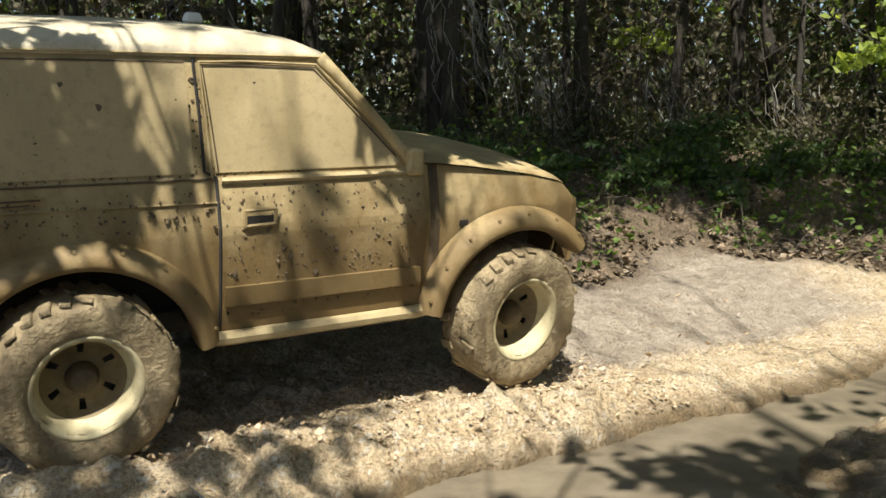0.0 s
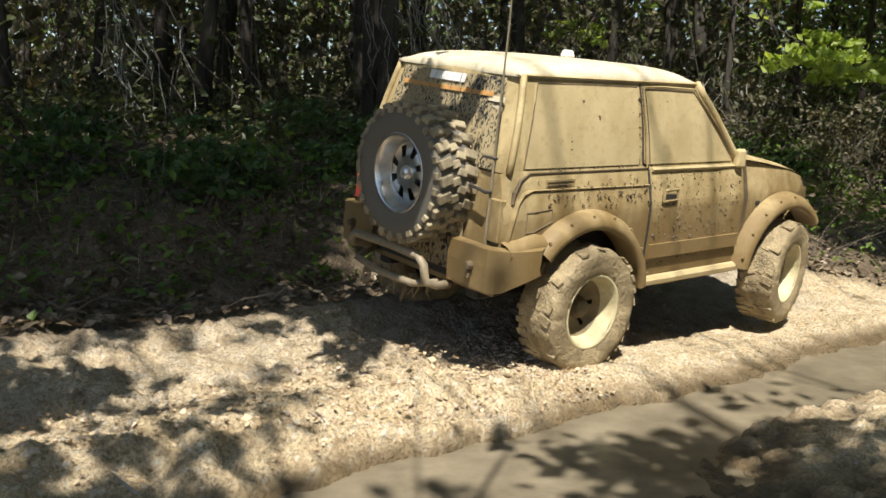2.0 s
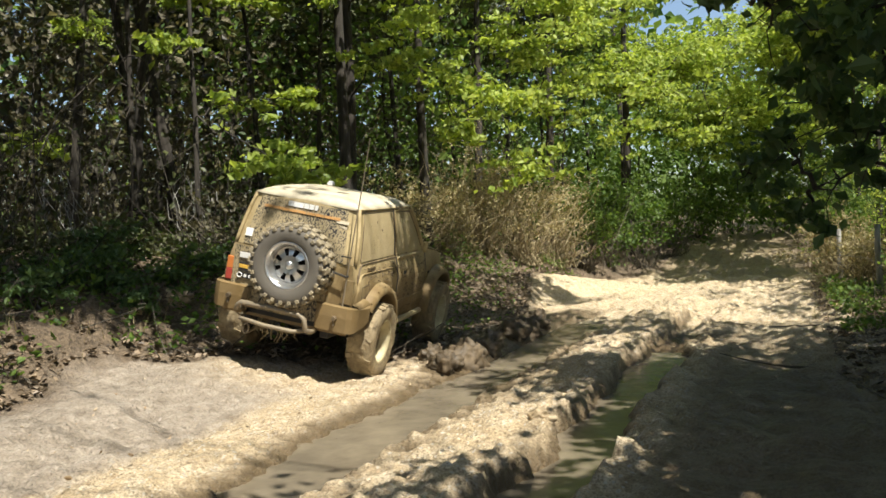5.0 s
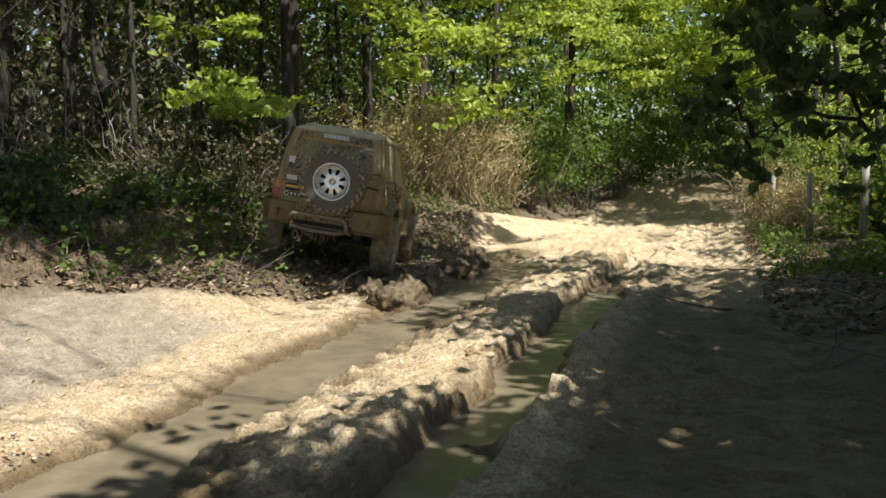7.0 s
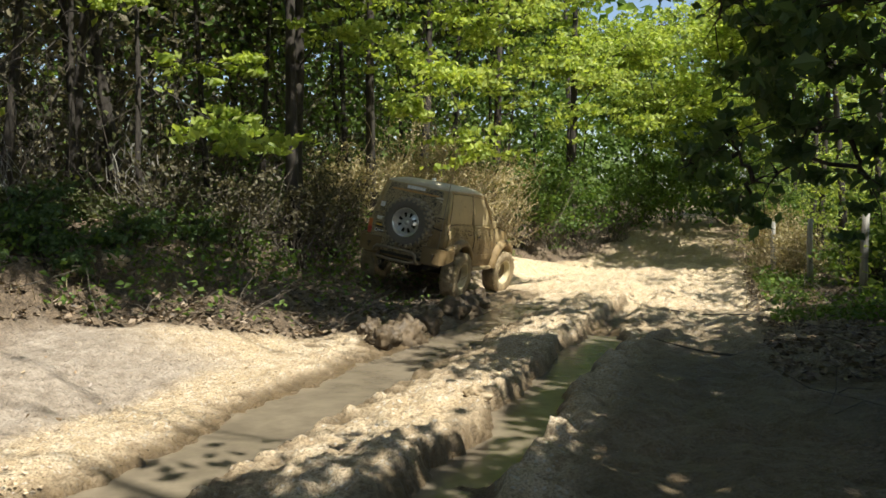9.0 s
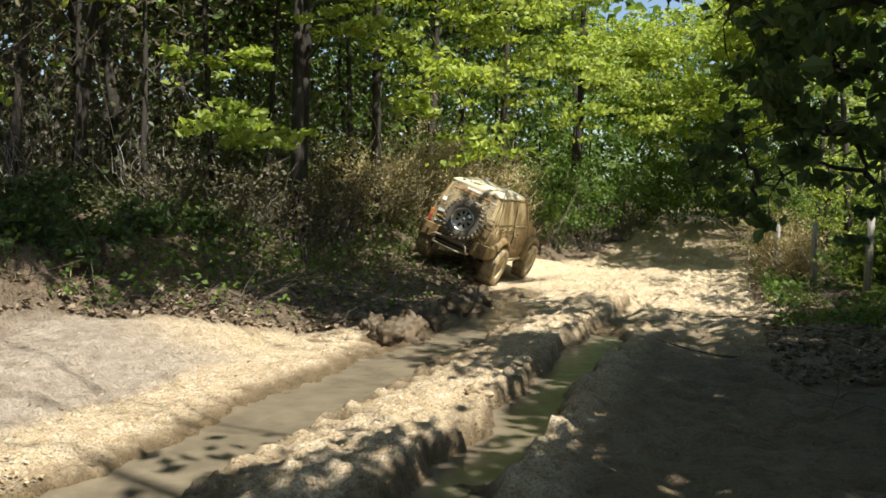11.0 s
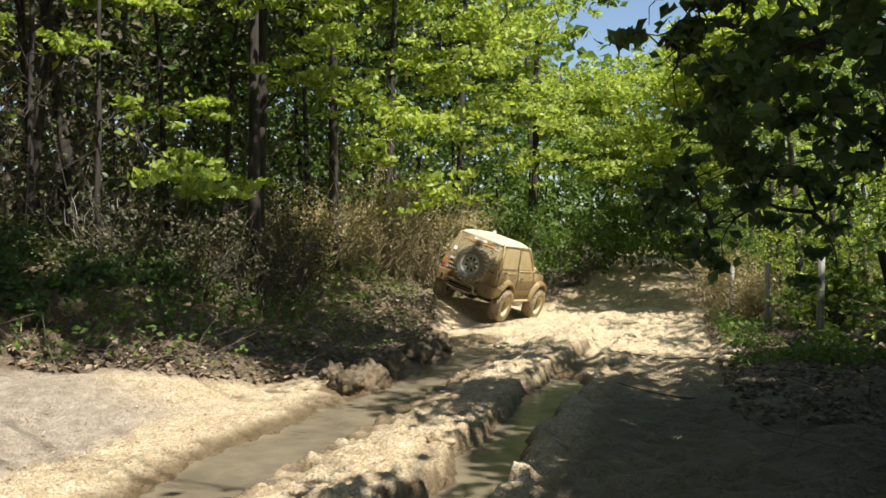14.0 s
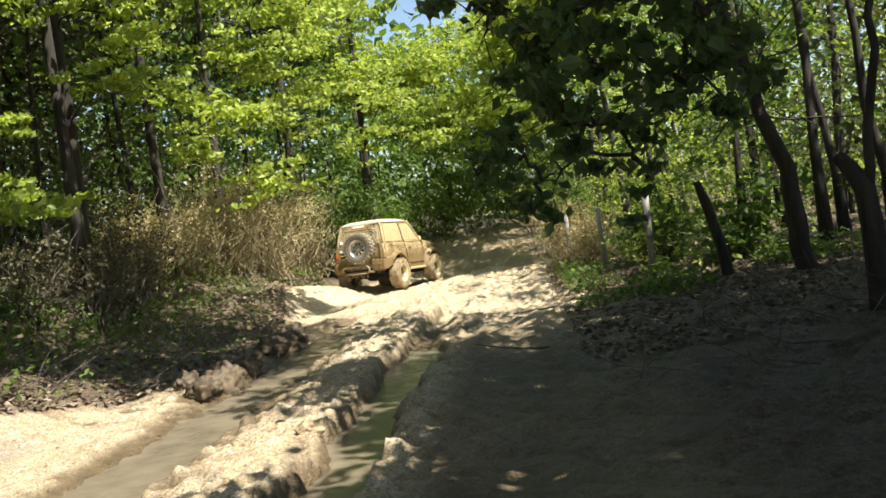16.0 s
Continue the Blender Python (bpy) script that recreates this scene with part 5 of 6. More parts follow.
def build_canopy():
    """Tall trees added so that their high crowns, mostly out of view, cast the dappled shade; trunks stand on the right
    verge and behind the camera.
    """
    rng = np.random.default_rng(23)
    # crown centres are worked back from where shade is wanted
    plans = [  # trunk s, d; crown centre s, d, z; radius; sprays
        ((4.0, -4.5), (3.4, -2.9, 6.0), 1.8, 13), ((1.0, -4.8), (0.6, -3.0, 6.0), 2.0, 16), ((7.6, -5.0), (6.0, -3.0, 5.8), 1.5, 9), ((6.4, -4.4), (6.6, -2.0, 5.4), 1.3, 9), ((-2.0, -6.0), (2.0, 3.15, 3.8), 0.42, 12), ((-4.0, -5.0), (-0.35, 2.75, 3.8), 0.40, 7), ((-3.0, -9.0), (-2.6, 2.3, 9.5), 0.9, 8), ((0.4, -4.0), (1.5, -1.2, 5.0), 0.62, 10), ((3.4, -6.2), (3.8, -3.7, 5.6), 1.2, 14),
        ((4.0, -8.2), (7.4, 1.1, 9.5), 1.0, 3), ((5.4, -7.6), (9.1, 0.95, 9.5), 1.4, 3), ((6.6, -8.6), (10.8, 0.85, 9.5), 1.0, 4), ((-2.6, -7.4), (0.65, 3.6, 4.2), 0.45, 10), ((2.6, -8.6), (4.9, 3.0, 9.5), 1.1, 3), ((1.4, -8.2), (2.2, 3.5, 9.5), 1.2, 4), ((-0.6, -8.4), (-0.3, 3.4, 9.5), 1.2, 7),
        ((-3.5, -2.5), (-3.2, 1.4, 6.6), 1.2, 5), ((11.8, -4.6), (11.2, 1.7, 6.4), 1.7, 11), ((14.2, -4.8), (13.0, 2.0, 6.8), 1.3, 7),
        ((-6.0, -2.0), (-3.0, 2.6, 11.5), 2.6, 16), ((0.0, -6.5), (0.6, 3.9, 12.0), 2.2, 12), ((4.5, -6.8), (4.6, 3.4, 12.0), 2.4, 18), ((-1.5, -4.0), (-1.6, -1.6, 6.4), 1.8, 10),
        ((-5.5, 8.5), (-3.0, 5.5, 8.0), 2.2, 12), ((-6.5, -4.0), (-3.4, 3.2, 8.5), 1.7, 26), ((-3.0, -6.4), (-0.2, 3.8, 8.7), 1.5, 24), ((2.0, -7.4), (2.8, 5.2, 8.8), 1.2, 8), ((-4.4, -3.2), (-2.4, 3.2, 8.6), 1.2, 13), ((2.6, -6.2), (1.9, -4.2, 6.0), 1.3, 14), ((-5.2, -6.8), (-0.8, 2.75, 8.7), 1.1, 15), ((5.0, -3.8), (4.6, -2.4, 4.9), 1.0, 4), ((9.5, -7.5), (7.5, -4.8, 5.8), 1.8, 22), ((5.5, -5.8), (5.2, -4.4, 5.6), 1.4, 22), ((8.5, -8.0), (9.2, -4.4, 5.6), 1.5, 16), ((2.4, -3.4), (1.8, -1.9, 4.8), 1.0, 7), ((-4.5, -5.5), (-4.5, 3.8, 9.5), 2.4, 10),
        ((7.0, -7.0), (6.0, 3.6, 8.6), 1.6, 15), ((10.5, -6.4), (7.9, 1.5, 8.8), 1.0, 9), ((12.6, -6.4), (12.2, 3.2, 8.8), 1.3, 13), ((9.0, -5.6), (8.7, 0.5, 6.4), 0.8, 6), ((18.0, -5.0), (16.6, 1.6, 6.9), 0.8, 4),
        ((-2.5, 14.0), (0.0, 6.2, 12.0), 2.4, 11), ((2.5, 15.0), (3.6, 6.6, 12.0), 2.4, 9), ((6.5, 15.0), (6.8, 6.6, 12.2), 2.0, 9), ((-7.0, 12.0), (-3.6, 6.2, 12.0), 2.2, 14),
        ((4.0, -7.4), (3.4, -5.8, 6.0), 2.0, 16), ((1.0, -7.6), (0.8, -5.8, 6.2), 2.0, 14), ((7.4, -8.0), (6.0, -6.0, 6.2), 1.8, 12),
        ((9.0, -10.5), (9.0, -8.6, 8.0), 2.5, 18), ((12.5, -10.5), (12.2, -8.4, 8.4), 2.5, 18), ((5.5, -10.0), (5.6, -8.0, 7.4), 2.0, 14), ((25.0, -4.4), (24.0, -2.6, 7.0), 1.7, 22), ((27.0, -4.4), (26.8, -2.0, 7.0), 2.0, 30), ((31.0, -4.4), (30.4, -1.4, 7.0), 2.2, 32), ((35.0, -4.4), (34.4, -1.2, 7.2), 2.2, 30), ((31.5, 7.5), (32.0, 4.0, 6.4), 2.0, 24), ((39.0, 6.0), (38.4, 2.6, 5.8), 2.2, 24), ((41.5, -4.0), (40.5, -0.6, 5.2), 2.2, 26)]
    for (s, d), (cs, cd, cz), r, n in plans:
        base = foot(s, d)
        centre = np.array(on(cs, cd, cz))
        sprays = []
        for i in range(n):
            a, k = rng.uniform(0, 2 * math.pi), r * math.sqrt(rng.random())
            sprays.append((centre[0] + k * math.cos(a), centre[1] + k * math.sin(a), centre[2] + rng.uniform(-0.7, 0.9) * min(1, r), rng.uniform(0.9, 1.4) * (0.42 if r < 0.6 else 1)))
        k = 0.4 if s < 8 else 0.08
        top = ((1 - k) * base[0] + k * centre[0], (1 - k) * base[1] + k * centre[1], cz - 0.8)
        tree("tree", base, top, sprays, 0.16 if s < 3 else 0.075, BARK, LEAF_BRIGHT if s > 22 else LEAF_MID, "tall tree added to cast shade over the track", rng, 0.17, 185, (0.8, 0.8, 0.4), "tall trees", None, 0.2, 0.9)


def build_forest():
    """Thin dark trunks of the wood on the left, a few shapes set many times."""
    rng = np.random.default_rng(24)
    stock = []
    for i in range(6):
        h = rng.uniform(8.5, 12)
        top = (rng.normal() * 0.5, rng.normal() * 0.5, h)
        ob = tree("tree", (0, 0, 0), top, round_crown(rng, top, 2.3, 12, 6.4), rng.uniform(0.065, 0.12), BARK, LEAF_SHADE,
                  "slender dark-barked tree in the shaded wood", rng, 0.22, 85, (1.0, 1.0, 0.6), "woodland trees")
        stock.append(ob)
    known = [(5.96, 9.25), (11.66, 10.96), (11.76, 13.6), (14.0, 11.3), (14.4, 10.8), (12.76, 10.6),
             (4.5, 11.1), (6.0, 12.6), (4.4, 12.2), (2.2, 10.5), (8.0, 12.2), (17.0, 10.5), (18.6, 10.2)]
    spots = list(known)
    while len(spots) < 105:
        s, d = rng.uniform(-8, 42), rng.uniform(9.5, 34)
        if s > 20:
            d = rng.uniform(8.5, 26)
        if all((s - a) ** 2 + (d - b) ** 2 > 1.1 for a, b in spots) and not (12 < s < 21 and d < 11):
            spots.append((s, d))
    while len(spots) < 150:
        s, d = rng.uniform(4, 46), rng.uniform(-34, -14)
        if s > 44 or d < -7:
            spots.append((s, d))
    for i in range(22):
        spots.append((rng.uniform(46, 62), rng.uniform(-14, 16)))
    for i, (s, d) in enumerate(spots):
        base = foot(s, d)
        m = pose(*base, rng.normal() * 2.5, rng.normal() * 2.5, rng.uniform(0, 360))
        if i < len(stock):
            stock[i].matrix_basis = m
        else:
            copy_thing(stock[int(rng.integers(0, 6))], m)
    # the two thick trunks near the track
    for s, d, r in ((5.96, 9.0, 0.12), (14.3, 7.2, 0.13)):
        base = foot(s, d)
        top = (base[0] + 0.2, base[1] + 0.3, 9)
        tree("tree", base, top, round_crown(rng, top, 1.5, 9, 6.8), r, BARK, LEAF_MID, "thick dark trunk wound with dead vines", rng, 0.2, 150, (1, 1, 0.6), "woodland trees")


def build_thicket():
    """Dead stems, hanging vines and scattered leaves that fill the wood."""
    rng = np.random.default_rng(25)
    stems = Shape()
    for _ in range(2000):
        s, d = rng.uniform(-8, 34), 8.2 + 18 * rng.random() ** 1.5
        if rng.random() < 0.15:
            s, d = rng.uniform(8, 40), rng.uniform(-14, -4)
        x, y = place(s, d)
        z = ground_at(x, y) - 0.05
        h = rng.uniform(0.8, 4.5)
        lean = rng.normal(size=2) * 0.6 * h
        r = rng.uniform(0.003, 0.010) * (1.8 if rng.random() < 0.1 else 1)
        stems.tube([(x, y, z), (x + lean[0] * 0.4, y + lean[1] * 0.4, z + h * 0.55), (x + lean[0], y + lean[1], z + h)], [r, r * 0.8, r * 0.3], 3, False)
        for _ in range(int(rng.integers(0, 4))):
            q = np.array((x + lean[0] * 0.4, y + lean[1] * 0.4, z + h * 0.55))
            stems.tube([q, q + rng.normal(size=3) * (0.5, 0.5, 0.35)], [r * 0.7, r * 0.3], 3, False)
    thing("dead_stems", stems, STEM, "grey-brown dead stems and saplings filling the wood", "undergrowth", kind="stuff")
    leaves = Shape()
    n = 52000
    s, d = rng.uniform(-9, 40, n), 7.8 + 16 * rng.random(n) ** 1.4
    x, y = place(s, d)
    k = 0.5 + 0.9 * np.array([noise.noise(Vector((a * 0.5, b * 0.5, 0))) for a, b in zip(x, y)])
    z = 1.0 + 6.5 * rng.random(n) ** 1.7
    keep = rng.random(n) < np.clip(k, 0.1, 1)
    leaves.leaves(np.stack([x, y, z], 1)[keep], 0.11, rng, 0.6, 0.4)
    thing("thicket_leaves", leaves, LEAF_SHADE, "scattered green leaves in the thicket, coloured dark for shade", "undergrowth", kind="stuff")
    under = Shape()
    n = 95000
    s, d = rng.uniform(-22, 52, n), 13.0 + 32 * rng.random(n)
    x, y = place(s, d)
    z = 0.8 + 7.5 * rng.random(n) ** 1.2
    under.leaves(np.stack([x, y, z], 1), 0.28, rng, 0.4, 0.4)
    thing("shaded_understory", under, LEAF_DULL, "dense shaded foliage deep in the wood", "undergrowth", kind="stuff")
    screen = Shape()
    n = 44000
    s, d = rng.uniform(19, 50, n), 7.0 + 8 * rng.random(n)
    s[14000:28000], d[14000:28000] = rng.uniform(38, 54, 14000), rng.uniform(-6, 10, 14000)
    s[:9000], d[:9000] = rng.uniform(25, 50, 9000), -3.2 - 10 * rng.random(9000)
    s[9000:14000], d[9000:14000] = rng.uniform(47, 58, 5000), rng.uniform(-7, 8, 5000)
    x, y = place(s, d)
    z = np.interp(s, *LEVEL) + 0.3 + 7.5 * rng.random(n) ** 1.2
    screen.leaves(np.stack([x, y, z], 1), 0.22, rng, 0.5, 0.4)
    thing("leafy_screen", screen, LEAF_MID, "thick green growth behind the verge trees", "undergrowth", kind="stuff")
    right = Shape()
    n = 16000
    s, d = rng.uniform(12.5, 44, n), -1.8 - 12 * rng.random(n) ** 1.2
    x, y = place(s, d)
    z = 0.1 + 5.0 * rng.random(n) ** 1.6 * np.clip((-d - 1.2) / 2.0, 0.15, 1)
    right.leaves(np.stack([x, y, z], 1), 0.11, rng, 0.7, 0.4)
    thing("verge_leaves", right, LEAF_BRIGHT, "leafy green scrub behind the fence", "undergrowth", kind="stuff")
    dim = Shape()
    n = 15000
    s, d = rng.uniform(5, 30, n), -5.5 - 15 * rng.random(n)
    x, y = place(s, d)
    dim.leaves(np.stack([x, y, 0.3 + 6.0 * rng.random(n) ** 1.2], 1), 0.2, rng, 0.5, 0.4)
    thing("verge_understory", dim, LEAF_SHADE, "green growth deep behind the verge, coloured dark for shade", "undergrowth", kind="stuff")
    far = Shape()
    n = 42000
    a, r = rng.uniform(-1.1, 2.6, n), rng.uniform(42, 80, n)
    x, y = r * np.cos(a), r * np.sin(a)
    z = 0.5 + 15 * rng.random(n) ** 1.1
    s, d = x * ALONG[0] + y * ALONG[1], x * ACROSS[0] + y * ACROSS[1]
    keep = (abs(d) > 5 + 0.0 * s) | (s > 58)
    far.leaves(np.stack([x, y, z], 1)[keep], 0.8, rng, 0.5, 0.3)
    thing("far_woods", far, LEAF_MID, "dense green woods in the distance", "woods", kind="stuff")
    vines = Shape()
    for s, d, h in ((6.1, 8.8, 2.9), (5.9, 9.1, 3.6), (7.6, 9.4, 2.6), (7.8, 9.5, 2.3), (9.3, 9.0, 2.4), (3.2, 9.6, 2.5), (12.2, 9.0, 2.4), (6.3, 8.9, 3.3)):
        for _ in range(16):
            x, y = place(s + rng.normal() * 0.22, d + rng.normal() * 0.2)
            z = h + rng.normal() * 0.25
            run = [(x, y, z)]
            for _ in range(5):
                x, y, z = x + rng.normal() * 0.07 + 0.04, y + rng.normal() * 0.06, z - rng.uniform(0.08, 0.28)
                run.append((x, y, z))
            vines.tube(run, [0.006] * 5 + [0.003], 3, False)
    thing("hanging_vines", vines, POST, "pale dead vines hanging from trunks", "vines", kind="stuff")


def bush(name, s, d, size, leaf, count, leaf_size, label, rng, twigs=60, group="verge bushes"):
    base = np.array(foot(s, d))
    ob = holder(name, label, "bush", group)
    ob.location = base
    wood, crown = Shape(), Shape()
    for _ in range(twigs):
        tip = rng.normal(size=3) * (0.55, 0.55, 0.28) + (0, 0, 0.55)
        tip = tip * np.array(size)
        tip[2] = abs(tip[2])
        limb(wood, rng.normal(size=3) * (0.15 * size[0], 0.15 * size[1], 0) - (0, 0, 0.08), tip, 0.011, 0.003, rng, 0.3, 4, 3)
    pts = clump(rng, (0, 0, 0), (1, 1, 1), count) * (0.55, 0.55, 0.36) + (0, 0, 0.55)
    pts[:, 2] = abs(pts[:, 2])
    crown.leaves(pts * np.array(size), leaf_size, rng, 0.5, 0.5)
    part("stem_tangle", wood, STRAW if leaf is LEAF_DRY else TWIG, ob)
    part("foliage", crown, leaf, ob)
    return ob


def build_bushes():
    rng = np.random.default_rng(26)
    dry, green = "dry straw-brown bush of tangled twigs on the bank", "leafy green bush on the verge"
    for s, d, size in ((19.0, 7.2, (1.3, 1.3, 1.9)), (20.6, 6.9, (1.4, 1.3, 2.5)), (22.2, 6.3, (1.5, 1.4, 2.8)), (17.2, 7.6, (1.2, 1.2, 1.7)), (24.0, 5.9, (1.4, 1.3, 2.5))):
        bush("bush", s, d, size, LEAF_DRY, 3200, 0.06, dry, rng, 170)
    for s, d, size in ((25.2, 5.4, (1.4, 1.4, 2.6)), (27.5, 5.2, (1.6, 1.6, 2.8)), (30, 4.6, (1.6, 1.6, 2.6)), (33.5, 4.0, (1.8, 1.8, 3.0)), (23.2, 6.8, (1.3, 1.3, 3.0)), (41, 3.6, (2, 2, 3.4)), (44, 0.0, (2.4, 2.4, 3.6)), (46, -2.5, (2.4, 2.4, 4)), (45, 2.5, (2.4, 2.4, 4))):
        bush("bush", s, d, size, LEAF_MID, 1500, 0.13, green, rng, 50)
    for s, d, size in ((20.5, -0.9, (1.0, 1.0, 1.6)), (22.5, -1.1, (1.1, 1.1, 1.5)), (18.8, -1.3, (0.8, 0.8, 1.1))):
        bush("bush", s, d, size, LEAF_DRY, 1700, 0.06, dry, rng, 120)
    for s, d, size in ((16.5, -2.3, (1.0, 1.0, 1.1)), (14.0, -3.1, (1.0, 1.0, 0.9)), (24.5, -1.4, (1.2, 1.2, 2.0)), (27.5, -1.5, (1.4, 1.4, 2.4)), (30.5, -1.6, (1.5, 1.5, 2.6)), (34.5, -1.6, (1.6, 1.6, 2.6)), (38.5, -1.4, (1.8, 1.8, 3.0)), (18.5, -2.6, (1.2, 1.2, 1.6))):
        bush("bush", s, d, size, LEAF_MID, 1100, 0.10, green, rng, 40)
    for s, d, size in ((12.6, 7.3, (0.9, 0.9, 1.3)), (13.8, 6.9, (0.9, 0.9, 1.5)), (15.0, 6.9, (1.0, 1.0, 1.6)), (16.2, 7.3, (1.0, 1.0, 1.5)), (11.4, 7.8, (0.9, 0.9, 1.3))):
        bush("bush", s, d, size, LEAF_DULL, 900, 0.07, "dull shaded scrub at the top of the bank", rng, 70)
    for s, d, size in ((3.6, 7.0, 0.5), (5.3, 6.7, 0.42), (7.0, 7.1, 0.5), (8.3, 7.2, 0.5), (7.6, 6.7, 0.35), (8.9, 6.9, 0.4), (9.5, 8.4, 0.7), (2.0, 8.2, 0.7), (0.5, 7.8, 0.6), (10.6, 8.6, 0.7), (6.2, 8.3, 0.8), (4.3, 8.6, 0.8), (11.8, 7.9, 0.6), (13.2, 8.2, 0.7), (5.9, 7.3, 0.55), (6.6, 7.7, 0.6), (7.7, 7.7, 0.65), (8.6, 7.8, 0.6), (9.8, 7.4, 0.55), (10.6, 7.6, 0.6), (4.6, 7.5, 0.5), (5.2, 8.0, 0.6), (11.4, 7.2, 0.5), (1.2, 6.9, 0.5), (2.4, 7.0, 0.55), (3.0, 6.7, 0.4), (0.2, 7.0, 0.5), (3.3, 7.6, 0.6), (1.8, 7.6, 0.6), (-0.8, 7.2, 0.6)):
        bush("bush", s + rng.normal() * 0.2, d, (size, size, size * 0.9), LEAF_HALF_SHADE, 420, 0.085, "low green weeds among fallen leaves", rng, 16, "bank weeds")


def build_litter():
    """Fallen leaves, low weeds, grass and mud crumbs."""
    rng = np.random.default_rng(27)
    n = 44000
    s = rng.uniform(-4, 24, n)
    d = np.interp(s, *FOOT) + 8 * rng.random(n) ** 1.9
    side = rng.random(n) < 0.3
    s[side], d[side] = rng.uniform(7.5, 24, side.sum()), -0.4 - 4 * rng.random(side.sum()) ** 1.3
    ok = (d > np.interp(s, *FOOT) + 0.25) | (d < 0)
    s, d = s[ok], d[ok]
    x, y = place(s, d)
    z = smooth_height(s, d) + 0.03
    litter = Shape().leaves(np.stack([x, y, z], 1), 0.075, rng, 1.6, 0.0)
    thing("leaf_litter", litter, LEAF_LITTER, "brown fallen leaves strewn over the banks", "leaf litter", kind="stuff")
    n = 60000
    s = rng.uniform(-5, 24, n)
    d = np.interp(s, *FOOT) + 0.4 + 7.0 * rng.random(n) ** 0.9
    side = rng.random(n) < 0.45
    s[side], d[side] = rng.uniform(10.5, 34, side.sum()), -0.55 - 3.5 * rng.random(side.sum())
    x, y = place(s, d)
    k = np.array([noise.noise(Vector((a * 0.9, b * 0.9, 7))) for a, b in zip(x, y)])
    toe = np.interp(s, *FOOT) + 0.3
    path = (d < np.interp(s, LEFT_S, LEFT_D) + 0.35) & (d > 0) & (rng.random(n) < 0.75)
    ok = ((k > 0.02) | (d > toe + 0.5 + 0.5 * k)) & ((d > toe) | (d < 0)) & ~path
    k = np.maximum(k, 0.0) + 0.5 * smoothstep(0.2, 1.8, d - toe)
    x, y, s, d, k = x[ok], y[ok], s[ok], d[ok], k[ok]
    z = smooth_height(s, d) + 0.04 + 0.9 * k * rng.random(len(s)) ** 1.3
    # same weeds, but beyond 8 m shade is put into their colour
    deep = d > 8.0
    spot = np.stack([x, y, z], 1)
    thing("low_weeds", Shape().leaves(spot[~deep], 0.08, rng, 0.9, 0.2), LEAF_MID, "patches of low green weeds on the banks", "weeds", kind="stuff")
    thing("shade_weeds", Shape().leaves(spot[deep], 0.085, rng, 0.9, 0.2), LEAF_SHADE, "weeds under the trees, coloured dark for the shade", "weeds", kind="stuff")
    blades = Shape()
    for _ in range(2600):
        s, d = rng.uniform(11, 30), rng.choice([-0.95, 6.9]) + rng.normal() * 0.3
        if d > 0:
            s = rng.uniform(-2, 18)
        x, y = place(s, d)
        z = float(smooth_height(s, d)[0])
        h, a = rng.uniform(0.06, 0.22), rng.uniform(0, 2 * math.pi)
        v = [(x - 0.006 * math.sin(a), y + 0.006 * math.cos(a), z), (x + 0.006 * math.sin(a), y - 0.006 * math.cos(a), z), (x + h * 0.5 * math.cos(a), y + h * 0.5 * math.sin(a), z + h)]
        blades.add(v, [(0, 1, 2)])
    thing("grass", blades, LEAF_DRY, "thin dry grass along the verge", "grass", kind="stuff")
    chips = Shape()
    n = 0
    while n < 4500:
        if rng.random() < 0.8:
            s, d = -0.8 + 4.6 * rng.random() ** 1.4, 3.3 + 1.1 * rng.random()
        else:
            s, d = rng.uniform(2, 16), rng.uniform(0.2, 6.0)
        n += 1
        if 2.5 < d < 3.3 and s < 12.5 or 1.0 < d < 1.65 and s < 11 or d > np.interp(s, *FOOT):
            continue
        x, y = place(s, d)
        k = rng.uniform(0.004, 0.012) * (1.8 if rng.random() < 0.05 else 1)
        a = rng.uniform(0, 2 * math.pi) + np.array((0.0, 1.1, 2.2, 3.5, 4.9)) + rng.normal(size=5) * 0.25
        r = k * rng.uniform(0.6, 1.3, 5)
        tilt = rng.normal(size=2) * 0.45
        flat = np.stack([r * np.cos(a) * 1.3, r * np.sin(a)], 1)
        top = np.column_stack([flat, flat @ tilt + 0.12 * k])
        centre = np.array((x, y, float(smooth_height(s, d)[0]) + rng.uniform(0.002, 0.012)))
        base = np.column_stack([flat * 0.85, flat @ tilt - 0.35 * k])
        chips.add(centre + np.concatenate([top, base]), [(0, 1, 2, 3, 4)] + [(q, 5 + q, 5 + (q + 1) % 5, (q + 1) % 5) for q in range(5)])
    thing("mud_chips", chips, CHIP, "curled chips of dried mud strewn on the track", "mud", kind="stuff")
    twigs = Shape()
    for _ in range(900):
        s = rng.uniform(-2, 20)
        d = float(np.interp(s, *FOOT)) + 0.3 + 3.2 * rng.random() ** 1.2
        if rng.random() < 0.25:
            s, d = rng.uniform(6, 22), rng.uniform(-3.5, -0.6)
        x, y = place(s, d)
        z = float(smooth_height(s, d)[0])
        a, h = rng.uniform(0, 2 * math.pi), rng.uniform(0.15, 0.8)
        way = np.array((math.cos(a), math.sin(a), rng.uniform(0.0, 0.7))) * h
        r = rng.uniform(0.003, 0.008)
        q = np.array((x, y, z + 0.02))
        twigs.tube([q, q + way * 0.5 + rng.normal(size=3) * 0.04, q + way], [r, r * 0.8, r * 0.4], 4, False)
    thing("fallen_twigs", twigs, TWIG, "grey dead twigs lying over the banks", "twigs", kind="stuff")


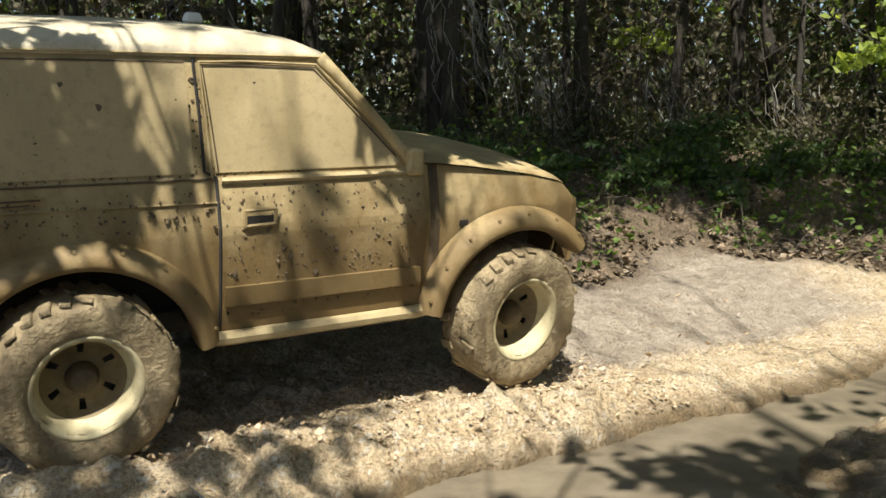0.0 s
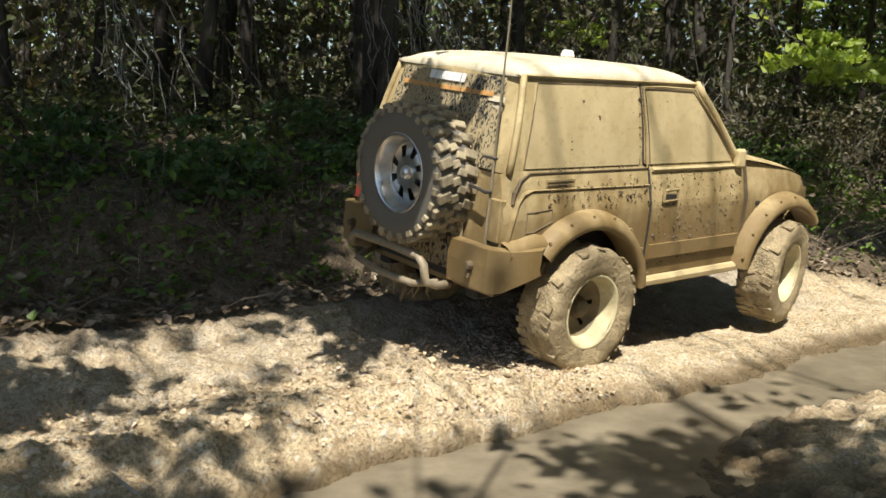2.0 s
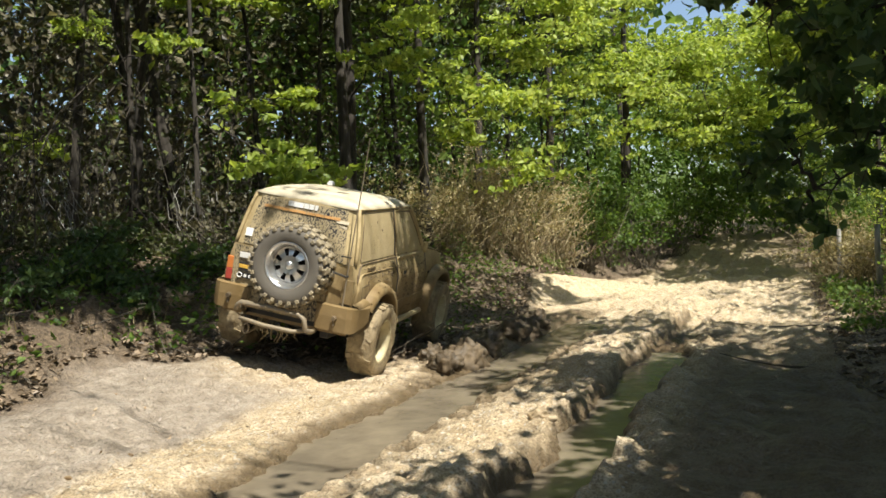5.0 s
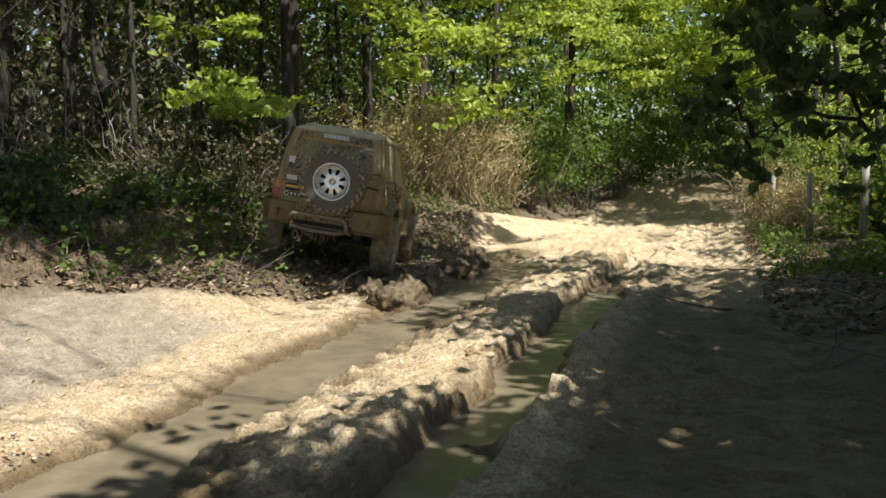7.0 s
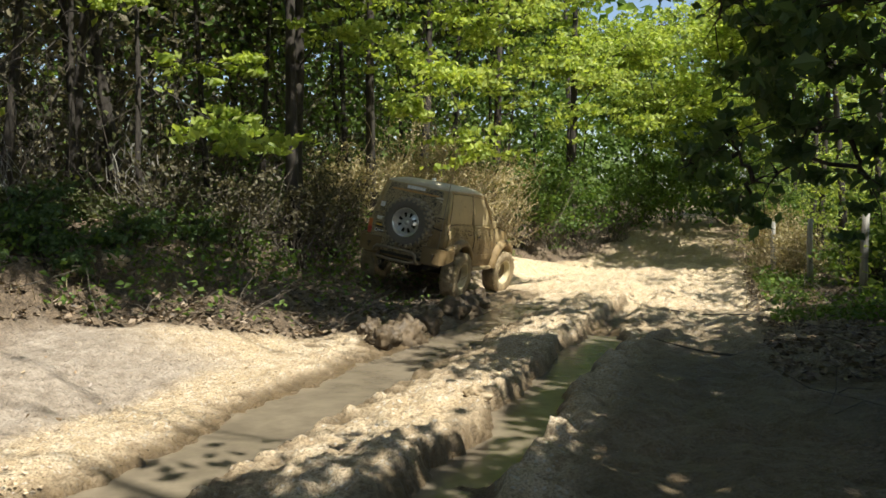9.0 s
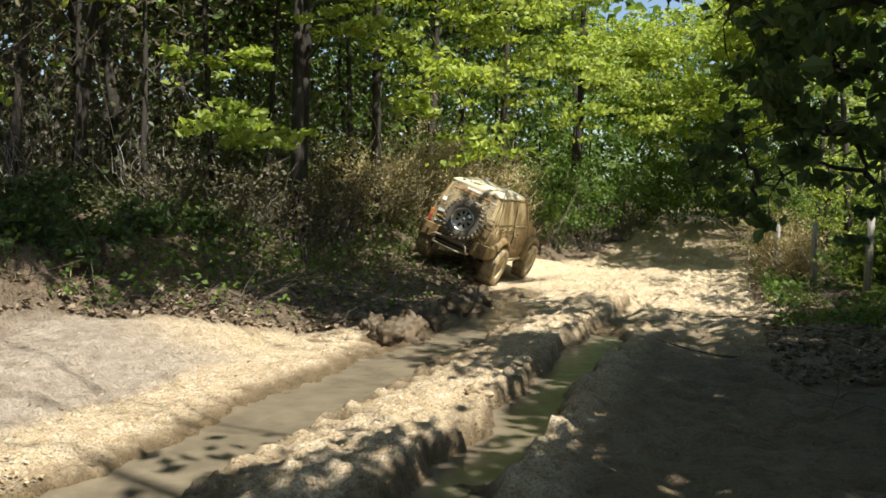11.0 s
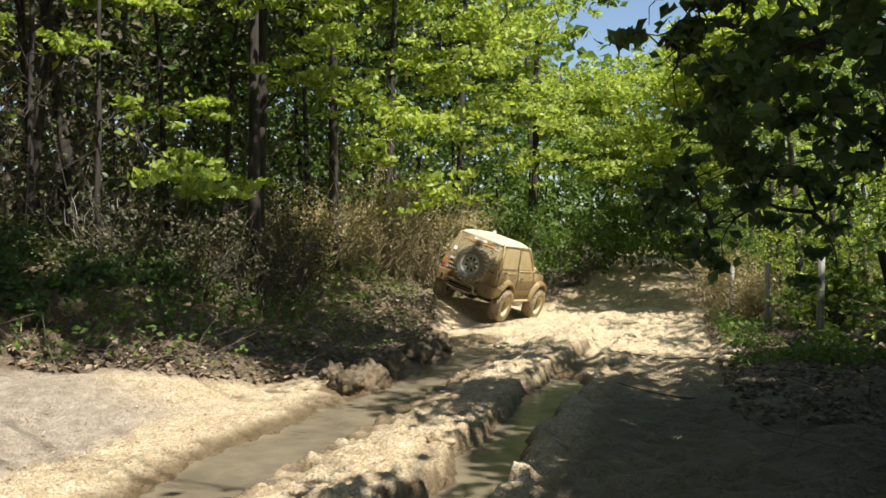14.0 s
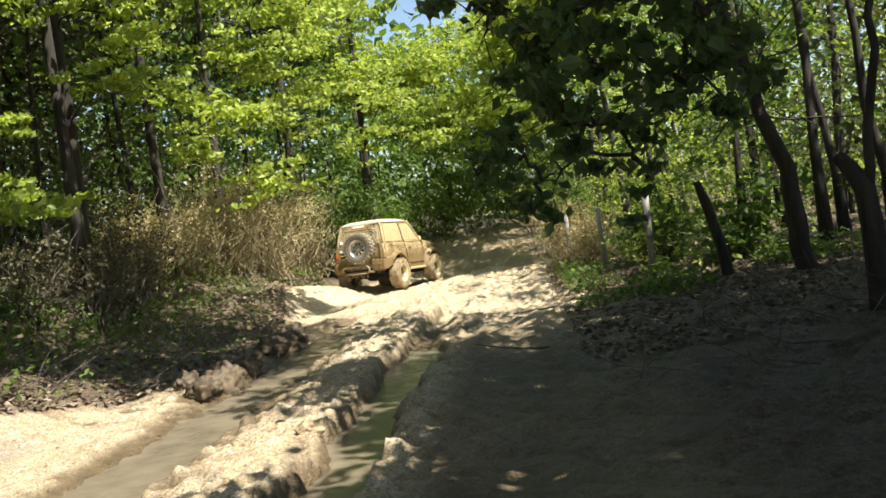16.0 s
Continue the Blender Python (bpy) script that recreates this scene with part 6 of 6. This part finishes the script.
def build_clods():
    """Large torn lumps of mud along the ruts."""
    rng = np.random.default_rng(28)
    for s, d, k in ((8.75, 3.38, 0.13), (9.1, 3.3, 0.16), (9.5, 3.36, 0.15), (9.95, 3.32, 0.13), (10.5, 3.42, 0.10), (11.3, 3.4, 0.14), (11.8, 3.36, 0.15), (12.4, 3.42, 0.13), (9.3, 3.75, 0.10), (12.9, 3.5, 0.12),
                    (6.3, 1.7, 0.07), (9.0, 6.9, 0.15), (8.1, 6.8, 0.13)):
        bm = bmesh.new()
        bmesh.ops.create_icosphere(bm, subdivisions=4, radius=1)
        bm.verts.index_update()
        off = Vector((s * 3.1, d * 2.7, 0))
        v = []
        for q in bm.verts:
            w = q.co * (0.85 + 0.45 * noise.noise(q.co * 1.3 + off) + 0.75 * abs(noise.noise(q.co * 3.1 + off)) + 0.3 * abs(noise.noise(q.co * 8 + off)) + 0.12 * noise.noise(q.co * 19 + off))
            v.append((w.x * k * 1.25, w.y * k * 0.9, w.z * k * (1.15 if s > 8.5 and d < 4 else 0.8)))
        shape = Shape().add(v, [[q.index for q in f.verts] for f in bm.faces])
        bm.free()
        # clods by the far rut: wetness and shade in one dark colour
        ob = thing("mud_clod", shape, MUD_DARK if 8.5 < s < 13 and d < 4 else CLOD, "torn lump of drying mud at the rut's edge", "mud clod", "mud clods", smooth=True)
        x, y = place(s, d)
        ob.matrix_basis = pose(x, y, ground_at(x, y) + k * 0.08, 0, 0, rng.uniform(0, 360))


def build_fence():
    """Old posts of the right verge, with a slack wire."""
    rng = np.random.default_rng(29)
    posts = [(15.15, 8.15, -0.06, 1.22, 0.055, -1.0), (13.37, 6.36, 0.0, 1.32, 0.06, -3.0), (16.6, 9.7, -0.1, 1.2, 0.05, 1.0)]
    tops = []
    for x, y, z, h, r, lean in posts:
        ob = holder("fence_post", "weathered grey wooden fence post among weeds", "fence post", "fence posts")
        ob.matrix_basis = pose(x, y, ground_at(x, y) - 0.2, 0, lean, rng.uniform(0, 90))
        line = [(0, 0, 0), (0.01, 0, h * 0.4), (0.0, 0.012, h * 0.8), (0.01, 0.0, h + 0.2)]
        part("shaft", Shape().tube(line, [r * 1.1, r, r * 0.95, r * 0.8], 8), POST, ob, "", True)
        tops.append((x, y, ground_at(x, y) + h * 0.8))
    order = [tops[1], tops[0], tops[2]]
    run = []
    for a, b in zip(order, order[1:]):
        for t in np.linspace(0, 1, 8):
            run.append(np.array(a) * (1 - t) + np.array(b) * t - np.array((0, 0, 0.12 * math.sin(math.pi * t))) + np.array((0.03, -0.05, 0)))
    thing("fence_wire", Shape().tube(run, 0.004, 4), STEEL, "thin slack rusty wire between fence posts", "wire")


def build_sticks():
    rng = np.random.default_rng(30)
    for s, d, length, turn in ((1.05, 3.35, 0.13, 150), (9.4, 0.3, 1.3, 75), (6.6, 7.3, 0.9, 30), (8.9, 7.4, 1.1, 120), (3.9, 7.4, 0.8, 60), (12.8, 0.2, 1.5, 100), (10.3, 6.9, 0.8, 10), (5.2, 6.9, 0.6, 150), (13.5, 7.2, 1.4, 40)):
        x, y = place(s, d)
        z = ground_at(x, y) + 0.03
        a = radians(turn)
        way = np.array((math.cos(a), math.sin(a), 0.0))
        pts = []
        for t in np.linspace(-0.5, 0.5, 6):
            q = np.array((x, y, 0)) + way * t * length + rng.normal(size=3) * 0.015 * min(1, length)
            q[2] = ground_at(q[0], q[1]) + 0.03
            pts.append(q)
        thing("stick", Shape().tube(pts, np.linspace(0.014, 0.006, 6) * min(1, 0.3 + length), 6), POST if length < 0.2 else TWIG, "dead grey stick lying on the ground", "stick", "fallen sticks")


build_edge_trees()
build_right_trees()
build_canopy()
build_forest()
build_thicket()
build_bushes()
build_litter()
build_clods()
build_fence()
build_sticks()


motions()
